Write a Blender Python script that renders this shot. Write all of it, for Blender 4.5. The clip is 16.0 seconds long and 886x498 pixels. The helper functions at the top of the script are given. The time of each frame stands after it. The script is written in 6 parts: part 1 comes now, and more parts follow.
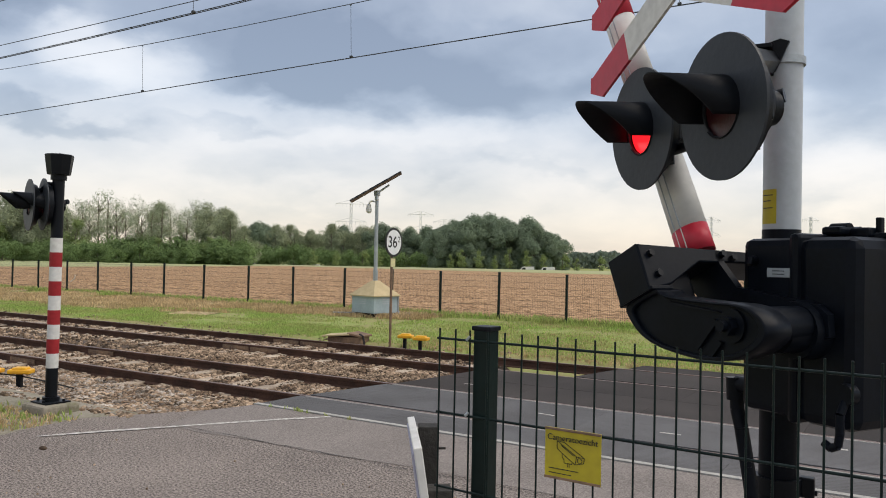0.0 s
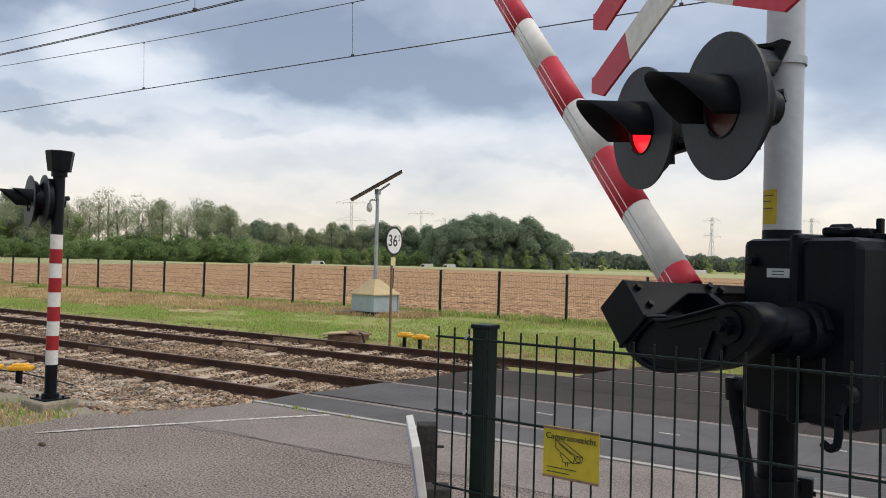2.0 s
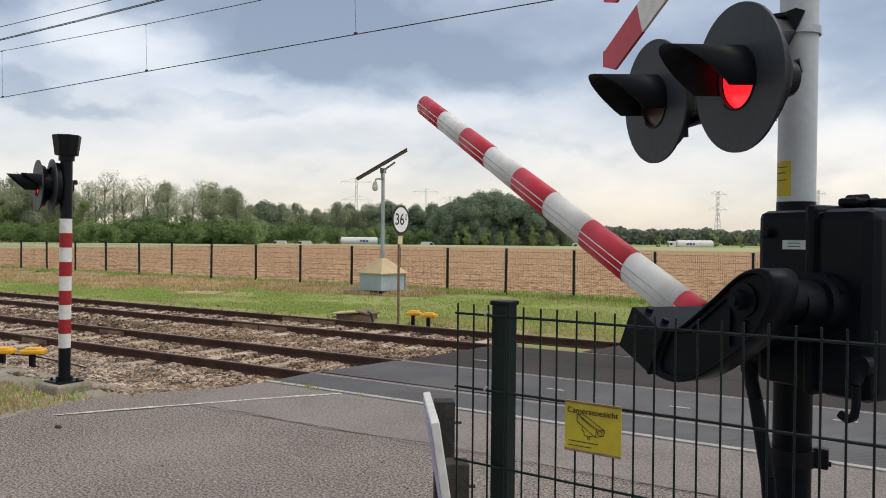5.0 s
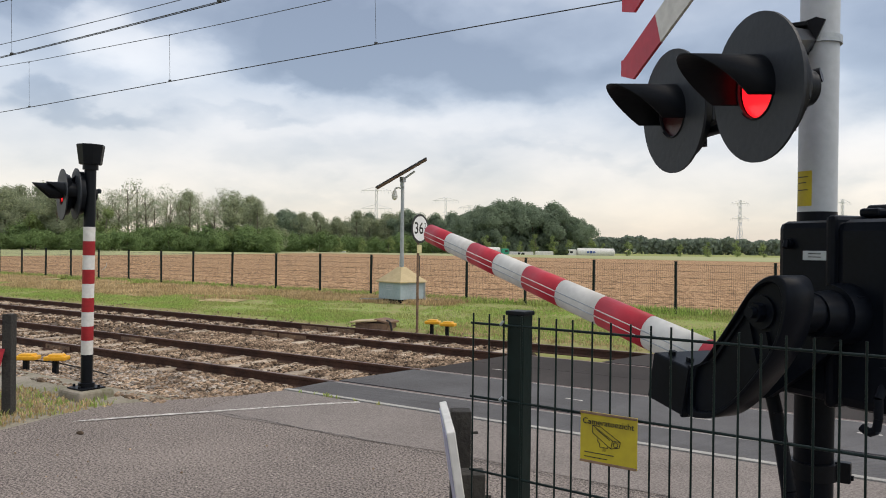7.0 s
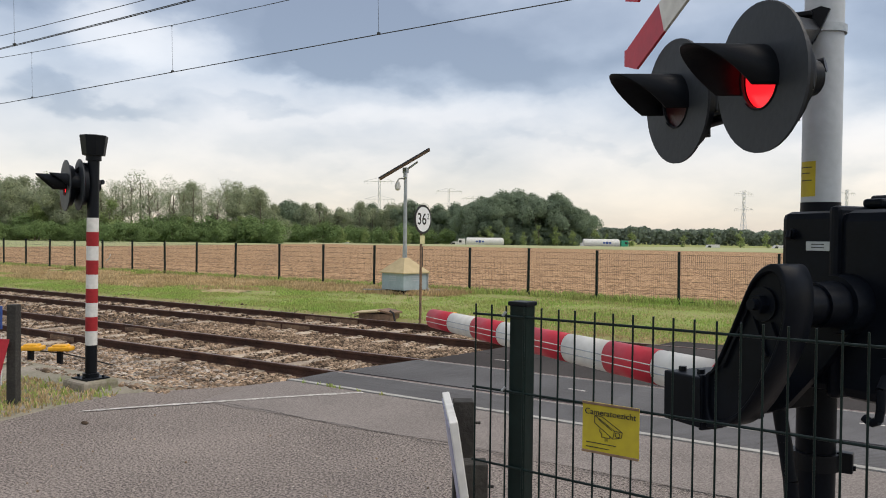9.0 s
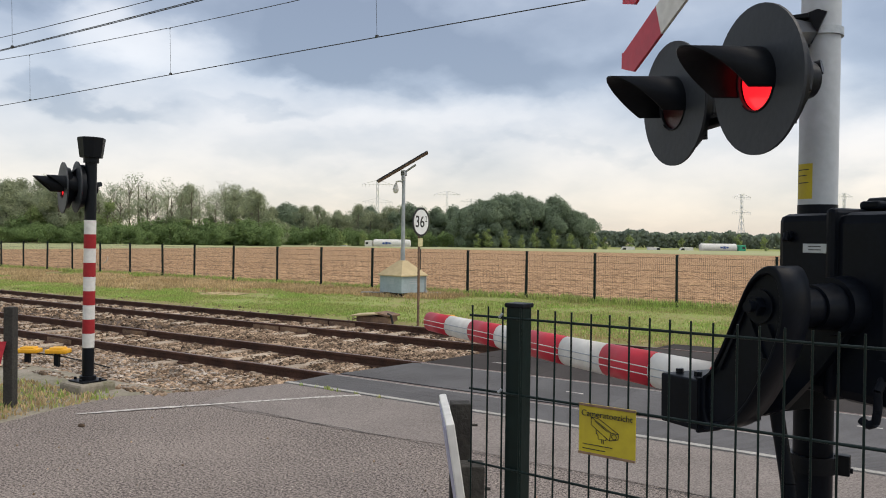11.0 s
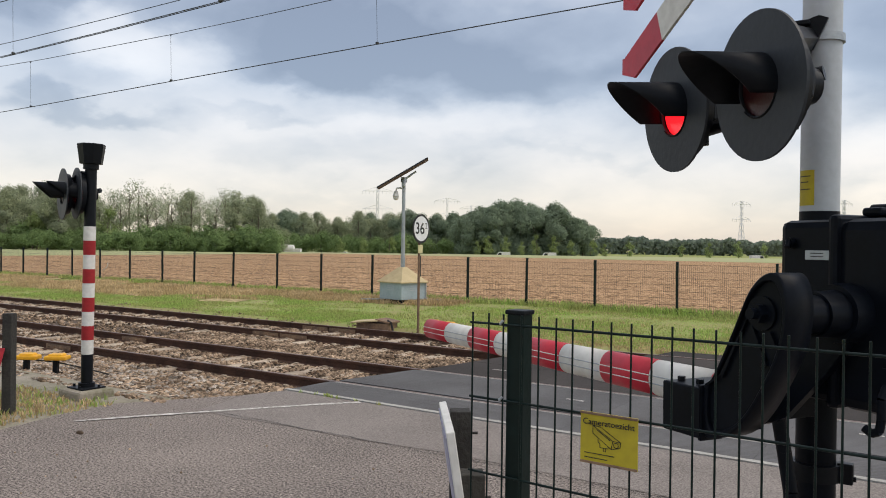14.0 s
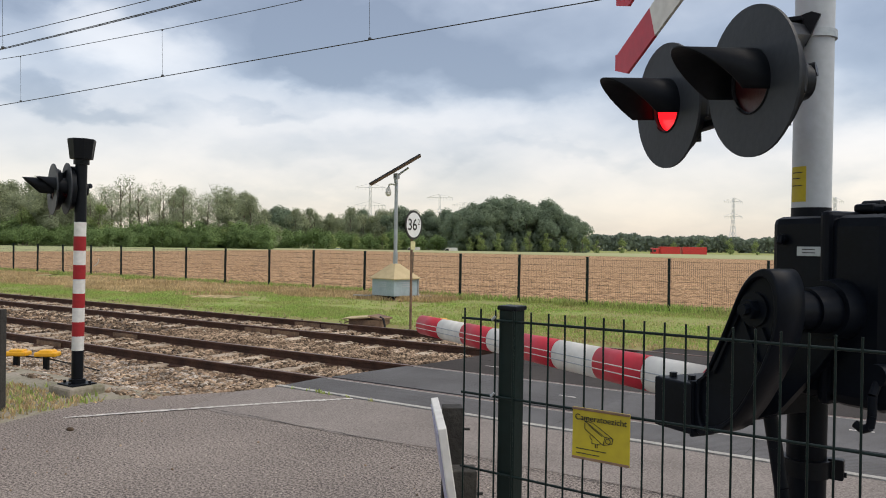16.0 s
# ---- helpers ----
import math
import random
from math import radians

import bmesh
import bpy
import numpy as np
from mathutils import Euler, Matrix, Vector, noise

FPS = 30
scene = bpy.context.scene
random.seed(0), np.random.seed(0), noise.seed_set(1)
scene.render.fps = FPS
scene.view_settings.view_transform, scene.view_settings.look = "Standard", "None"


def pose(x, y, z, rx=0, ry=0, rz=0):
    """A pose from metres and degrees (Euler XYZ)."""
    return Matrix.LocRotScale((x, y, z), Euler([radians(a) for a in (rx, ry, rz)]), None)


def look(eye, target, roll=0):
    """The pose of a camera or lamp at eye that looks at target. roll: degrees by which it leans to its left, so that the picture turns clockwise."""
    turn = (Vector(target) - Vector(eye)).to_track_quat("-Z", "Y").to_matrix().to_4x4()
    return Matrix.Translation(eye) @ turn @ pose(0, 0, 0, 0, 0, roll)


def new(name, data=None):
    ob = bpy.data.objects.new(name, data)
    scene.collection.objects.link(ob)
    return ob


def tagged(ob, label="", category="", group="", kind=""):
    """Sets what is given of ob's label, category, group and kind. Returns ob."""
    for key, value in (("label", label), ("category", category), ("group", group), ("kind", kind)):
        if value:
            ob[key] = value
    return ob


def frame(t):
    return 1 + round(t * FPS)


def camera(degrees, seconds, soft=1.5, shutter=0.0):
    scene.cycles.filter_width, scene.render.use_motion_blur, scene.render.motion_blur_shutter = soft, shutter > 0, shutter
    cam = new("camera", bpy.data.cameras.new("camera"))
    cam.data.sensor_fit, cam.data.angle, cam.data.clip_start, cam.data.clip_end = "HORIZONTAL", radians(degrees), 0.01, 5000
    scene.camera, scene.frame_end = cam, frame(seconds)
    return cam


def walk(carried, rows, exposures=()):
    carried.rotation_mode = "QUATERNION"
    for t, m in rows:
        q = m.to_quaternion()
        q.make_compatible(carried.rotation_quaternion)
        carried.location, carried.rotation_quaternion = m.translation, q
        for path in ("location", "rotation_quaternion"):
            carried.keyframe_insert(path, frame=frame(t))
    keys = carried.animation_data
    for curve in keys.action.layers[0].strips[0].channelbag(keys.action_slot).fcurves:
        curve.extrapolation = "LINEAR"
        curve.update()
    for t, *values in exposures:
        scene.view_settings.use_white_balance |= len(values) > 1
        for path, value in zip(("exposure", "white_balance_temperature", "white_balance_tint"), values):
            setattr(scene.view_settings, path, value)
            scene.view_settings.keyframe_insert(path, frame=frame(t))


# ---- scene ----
cam = camera(59.6, 16.0, 1.0)
PATH = [
    (0.0, pose(0.017, 0.012, 1.778, 90.94, -1.14, 31.53)),
    (0.5, pose(0.009, 0.008, 1.777, 90.83, -1.30, 31.48)),
    (1.0, pose(0.014, 0.011, 1.775, 90.57, -1.22, 31.53)),
    (1.5, pose(0.018, 0.019, 1.775, 90.48, -1.14, 31.43)),
    (2.0, pose(0.018, 0.015, 1.775, 90.88, -1.48, 31.55)),
    (2.5, pose(0.012, 0.017, 1.773, 91.20, -1.55, 31.51)),
    (3.0, pose(0.007, 0.008, 1.773, 91.04, -1.42, 31.51)),
    (3.5, pose(0.000, 0.011, 1.773, 90.25, -1.00, 31.62)),
    (5.8, pose(-0.011, -0.008, 1.772, 89.16, -0.65, 32.19)),
    (6.0, pose(-0.006, 0.000, 1.774, 89.33, -0.86, 32.43)),
    (6.5, pose(-0.002, -0.002, 1.773, 89.81, -0.86, 33.11)),
    (7.0, pose(0.000, 0.000, 1.775, 89.88, -0.71, 33.41)),
    (7.5, pose(0.006, 0.011, 1.772, 89.60, -0.68, 33.30)),
    (8.0, pose(0.011, 0.012, 1.772, 89.36, -0.58, 33.35)),
    (8.5, pose(0.006, 0.009, 1.773, 89.51, -0.54, 33.68)),
    (8.6, pose(-0.000, 0.000, 1.775, 89.50, -0.69, 33.67)),
    (9.0, pose(0.002, 0.000, 1.775, 89.19, -0.69, 33.64)),
    (9.2, pose(0.000, 0.000, 1.775, 89.11, -0.70, 33.60)),
    (11.5, pose(0.005, 0.009, 1.771, 89.70, -0.75, 33.42)),
    (12.0, pose(0.001, 0.015, 1.772, 90.14, -0.49, 33.23)),
    (12.5, pose(0.004, 0.008, 1.773, 90.33, -0.37, 33.22)),
    (13.0, pose(0.003, 0.015, 1.772, 90.33, -0.33, 33.41)),
    (13.5, pose(0.001, 0.016, 1.772, 90.12, -0.43, 33.56)),
    (14.0, pose(-0.005, 0.018, 1.770, 89.91, -0.79, 33.51)),
    (14.5, pose(-0.009, 0.020, 1.769, 89.75, -0.80, 33.33)),
    (15.0, pose(-0.009, 0.019, 1.768, 89.63, -0.76, 33.22)),
    (15.5, pose(-0.011, 0.022, 1.769, 89.72, -0.80, 33.09)),
    (16.0, pose(-0.009, 0.027, 1.767, 89.66, -0.87, 32.96)),
]
walk(cam, PATH)

# ---- world, sun, exposure ----
SUN_EL, SUN_AZ = 58.0, 70.0          # degrees above the horizon; compass from +y, clockwise
world = bpy.data.worlds.new("overcast_sky")
scene.world = world
world.use_nodes = True
wn, wl = world.node_tree.nodes, world.node_tree.links
wn.clear()


def wnode(kind, **kw):
    n = wn.new(kind)
    for k, v in kw.items():
        n.inputs[k].default_value = v
    return n


def ramp(n, stops):
    el = n.color_ramp.elements
    while len(el) < len(stops):
        el.new(0.5)
    for e, (p, c) in zip(el, stops):
        e.position, e.color = p, (*c, 1)
    return n


w_out = wn.new("ShaderNodeOutputWorld")
sky = wn.new("ShaderNodeTexSky")
sky.sky_type, sky.sun_disc = "NISHITA", False
sky.sun_elevation, sky.sun_rotation = radians(SUN_EL), radians(SUN_AZ)
tc = wn.new("ShaderNodeTexCoord")
sep = wn.new("ShaderNodeSeparateXYZ")
wl.new(tc.outputs["Generated"], sep.inputs[0])
# clouds on a flat layer: direction divided by its height
hgt = wn.new("ShaderNodeMath"); hgt.operation = "MAXIMUM"; hgt.inputs[1].default_value = 0.0
wl.new(sep.outputs[2], hgt.inputs[0])
hoff = wn.new("ShaderNodeMath"); hoff.operation = "ADD"; hoff.inputs[1].default_value = 0.42
wl.new(hgt.outputs[0], hoff.inputs[0])
flat = wn.new("ShaderNodeVectorMath"); flat.operation = "DIVIDE"
comb = wn.new("ShaderNodeCombineXYZ")
for i in range(3):
    wl.new(hoff.outputs[0], comb.inputs[i])
wl.new(tc.outputs["Generated"], flat.inputs[0])
wl.new(comb.outputs[0], flat.inputs[1])
n_big = wnode("ShaderNodeTexNoise", Scale=2.0, Detail=7.0, Roughness=0.5, Distortion=0.2)
n_fine = wnode("ShaderNodeTexNoise", Scale=6.0, Detail=5.0, Roughness=0.5, Distortion=0.2)
shift = wn.new("ShaderNodeVectorMath"); shift.operation = "ADD"; shift.inputs[1].default_value = (3.1, 8.4, 0.0)
wl.new(flat.outputs[0], shift.inputs[0])
for n in (n_big, n_fine):
    wl.new(shift.outputs[0], n.inputs["Vector"])
mixn = wn.new("ShaderNodeMix"); mixn.data_type = "FLOAT"; mixn.inputs[0].default_value = 0.3
wl.new(n_big.outputs[0], mixn.inputs[2]); wl.new(n_fine.outputs[0], mixn.inputs[3])
# dark cloud bases aloft, thinner cloud towards the horizon, bright again overhead
elev = ramp(wn.new("ShaderNodeValToRGB"), [(0.0, (0.66, 0.66, 0.66)), (0.1, (0.64, 0.64, 0.64)), (0.18, (0.56, 0.56, 0.56)),
                                           (0.24, (0.42, 0.42, 0.42)), (0.34, (0.38, 0.38, 0.38)), (0.62, (0.7, 0.7, 0.7))])
wl.new(hgt.outputs[0], elev.inputs[0])
amp = wn.new("ShaderNodeMath"); amp.operation = "MULTIPLY_ADD"; amp.inputs[1].default_value = 1.1
wl.new(mixn.outputs[0], amp.inputs[0])
sub = wn.new("ShaderNodeMath"); sub.operation = "SUBTRACT"; sub.inputs[1].default_value = 0.56
wl.new(elev.outputs[0], sub.inputs[0])
wl.new(sub.outputs[0], amp.inputs[2])
cloud = ramp(wn.new("ShaderNodeValToRGB"), [(0.1, (0.185, 0.205, 0.25)), (0.34, (0.29, 0.315, 0.365)), (0.52, (0.46, 0.475, 0.505)), (0.68, (0.575, 0.575, 0.585)), (0.9, (0.68, 0.665, 0.655))])
# single cloud masses: bearing from +y to the left, height, half width, half height (degrees), dark below zero and bright above
MASSES = ((36.5, 14.3, 17.0, 4.6, -0.42), (43.0, 12.6, 9.0, 1.7, -0.2), (25.5, 12.3, 12.0, 2.6, -0.2), (3.0, 12.5, 6.0, 5.0, -0.28),
          (16.0, 12.5, 11.0, 3.2, -0.16), (54.5, 13.2, 7.0, 3.0, 0.46), (61.5, 15.8, 6.0, 2.2, -0.3), (57.5, 8.8, 11.0, 1.1, -0.2),
          (35.0, 8.9, 18.0, 1.5, 0.14), (46.0, 9.6, 7.0, 0.7, -0.14), (24.0, 6.8, 13.0, 0.8, -0.1), (4.5, 6.4, 6.0, 2.8, 0.25), (44.0, 5.0, 14.0, 1.5, 0.1))
ragged = wnode("ShaderNodeTexNoise", Scale=4.5, Detail=6.0, Roughness=0.52)
wl.new(flat.outputs[0], ragged.inputs["Vector"])
rag_off = wn.new("ShaderNodeVectorMath"); rag_off.operation = "SUBTRACT"; rag_off.inputs[1].default_value = (0.5, 0.5, 0.5)
wl.new(ragged.outputs["Color"], rag_off.inputs[0])
rag_amt = wn.new("ShaderNodeVectorMath"); rag_amt.operation = "SCALE"; rag_amt.inputs["Scale"].default_value = 0.13
wl.new(rag_off.outputs[0], rag_amt.inputs[0])
bent = wn.new("ShaderNodeVectorMath"); bent.operation = "ADD"
wl.new(tc.outputs["Generated"], bent.inputs[0]); wl.new(rag_amt.outputs[0], bent.inputs[1])
total = amp.outputs[0]
for bearing, rise, half_w, half_h, weight in MASSES:
    a_, e_ = radians(bearing), radians(rise)
    mp = wn.new("ShaderNodeMapping"); mp.vector_type = "TEXTURE"
    mp.inputs["Location"].default_value = (-math.sin(a_) * math.cos(e_), math.cos(a_) * math.cos(e_), math.sin(e_))
    mp.inputs["Rotation"].default_value = (0, 0, a_)
    mp.inputs["Scale"].default_value = (radians(half_w), 0.9, radians(half_h))
    wl.new(bent.outputs[0], mp.inputs["Vector"])
    gr = wn.new("ShaderNodeTexGradient"); gr.gradient_type = "SPHERICAL"
    wl.new(mp.outputs[0], gr.inputs[0])
    soft = wn.new("ShaderNodeMapRange"); soft.interpolation_type = "SMOOTHSTEP"
    soft.inputs["From Max"].default_value, soft.inputs["To Max"].default_value = 0.85, weight
    wl.new(gr.outputs["Fac"], soft.inputs[0])
    plus = wn.new("ShaderNodeMath"); plus.operation = "ADD"
    wl.new(total, plus.inputs[0]); wl.new(soft.outputs[0], plus.inputs[1])
    total = plus.outputs[0]
wl.new(total, cloud.inputs[0])
warm = ramp(wn.new("ShaderNodeValToRGB"), [(0.0, (1.1, 0.93, 0.78)), (0.08, (1.1, 0.97, 0.86)), (0.2, (1.0, 1.0, 1.0))])
wl.new(hgt.outputs[0], warm.inputs[0])
mul = wn.new("ShaderNodeMix"); mul.data_type = "RGBA"; mul.blend_type = "MULTIPLY"; mul.inputs[0].default_value = 1.0
wl.new(cloud.outputs[0], mul.inputs[6]); wl.new(warm.outputs[0], mul.inputs[7])
bg_cloud = wn.new("ShaderNodeBackground"); bg_cloud.inputs[1].default_value = 1.0
wl.new(mul.outputs[2], bg_cloud.inputs[0])
bg_sky = wn.new("ShaderNodeBackground"); bg_sky.inputs[1].default_value = 0.05
wl.new(sky.outputs[0], bg_sky.inputs[0])
add = wn.new("ShaderNodeAddShader")
wl.new(bg_cloud.outputs[0], add.inputs[0]); wl.new(bg_sky.outputs[0], add.inputs[1])
wl.new(add.outputs[0], w_out.inputs[0])

sun = new("sun", bpy.data.lights.new("sun", "SUN"))
sun.data.energy, sun.data.angle, sun.data.color = 1.8, radians(50), (1.0, 0.9, 0.77)
az = radians(SUN_AZ)
sun.matrix_basis = look((60 * math.sin(az), 60 * math.cos(az), 60 * math.tan(radians(SUN_EL))), (0, 0, 0))
scene.view_settings.exposure = 0.13


# ---- materials ----
def mat(name, col, rough=0.6, metal=0.0, col2=None, scale=6.0, fine=60.0, bump=0.15, emit=None, island=0.0, rnd=0.0, spec=0.5, depth=0.02, coords="Object", thin=0.0, grain=0.7, blotch=1.0, crisp=0.5):
    """Two scales of variation between col and col2, fine relief."""
    m = bpy.data.materials.new(name)
    m.use_nodes = True
    n, l = m.node_tree.nodes, m.node_tree.links
    b = n["Principled BSDF"]
    b.inputs["Roughness"].default_value, b.inputs["Metallic"].default_value = rough, metal
    b.inputs["Specular IOR Level"].default_value = spec
    col2 = col2 or tuple(c * 0.72 for c in col)
    t = n.new("ShaderNodeTexCoord")
    big, small = n.new("ShaderNodeTexNoise"), n.new("ShaderNodeTexNoise")
    for x, s, d in ((big, scale, 4), (small, fine, 3)):
        x.inputs["Scale"].default_value, x.inputs["Detail"].default_value = s, d
        l.new(t.outputs[coords], x.inputs["Vector"])
    small.inputs["Roughness"].default_value = crisp
    mx = n.new("ShaderNodeMath"); mx.operation = "ADD"
    sc = n.new("ShaderNodeMath"); sc.operation = "MULTIPLY_ADD"; sc.inputs[1].default_value, sc.inputs[2].default_value = grain, -0.5 * grain
    l.new(small.outputs[0], sc.inputs[0]); l.new(sc.outputs[0], mx.inputs[1])
    bw = n.new("ShaderNodeMath"); bw.operation = "MULTIPLY_ADD"; bw.inputs[1].default_value, bw.inputs[2].default_value = blotch, 0.5 - 0.5 * blotch
    l.new(big.outputs[0], bw.inputs[0]); l.new(bw.outputs[0], mx.inputs[0])
    cr = ramp(n.new("ShaderNodeValToRGB"), [(0.3, col2), (0.68, col)])
    l.new(mx.outputs[0], cr.inputs[0])
    out = cr.outputs[0]
    if island or rnd:
        g = n.new("ShaderNodeNewGeometry") if island else n.new("ShaderNodeObjectInfo")
        hsv = n.new("ShaderNodeHueSaturation")
        k = n.new("ShaderNodeMapRange")
        k.inputs["To Min"].default_value, k.inputs["To Max"].default_value = 1 - (island or rnd), 1 + (island or rnd)
        l.new(g.outputs["Random Per Island" if island else "Random"], k.inputs[0])
        l.new(k.outputs[0], hsv.inputs["Value"]); l.new(out, hsv.inputs["Color"])
        out = hsv.outputs[0]
    l.new(out, b.inputs["Base Color"])
    if bump:
        bp = n.new("ShaderNodeBump"); bp.inputs["Strength"].default_value, bp.inputs["Distance"].default_value = bump, depth
        l.new(small.outputs[0], bp.inputs["Height"]); l.new(bp.outputs[0], b.inputs["Normal"])
        rr = n.new("ShaderNodeMapRange"); rr.inputs["To Min"].default_value, rr.inputs["To Max"].default_value = max(rough - 0.1, 0.02), min(rough + 0.12, 1)
        l.new(big.outputs[0], rr.inputs[0]); l.new(rr.outputs[0], b.inputs["Roughness"])
    if thin:
        tr, ms = n.new("ShaderNodeBsdfTranslucent"), n.new("ShaderNodeMixShader")
        ms.inputs[0].default_value = thin
        l.new(out, tr.inputs[0]); l.new(b.outputs[0], ms.inputs[1]); l.new(tr.outputs[0], ms.inputs[2])
        l.new(ms.outputs[0], n["Material Output"].inputs[0])
    if emit:
        b.inputs["Emission Color"].default_value, b.inputs["Emission Strength"].default_value = (*emit[0], 1), emit[1]
    return m


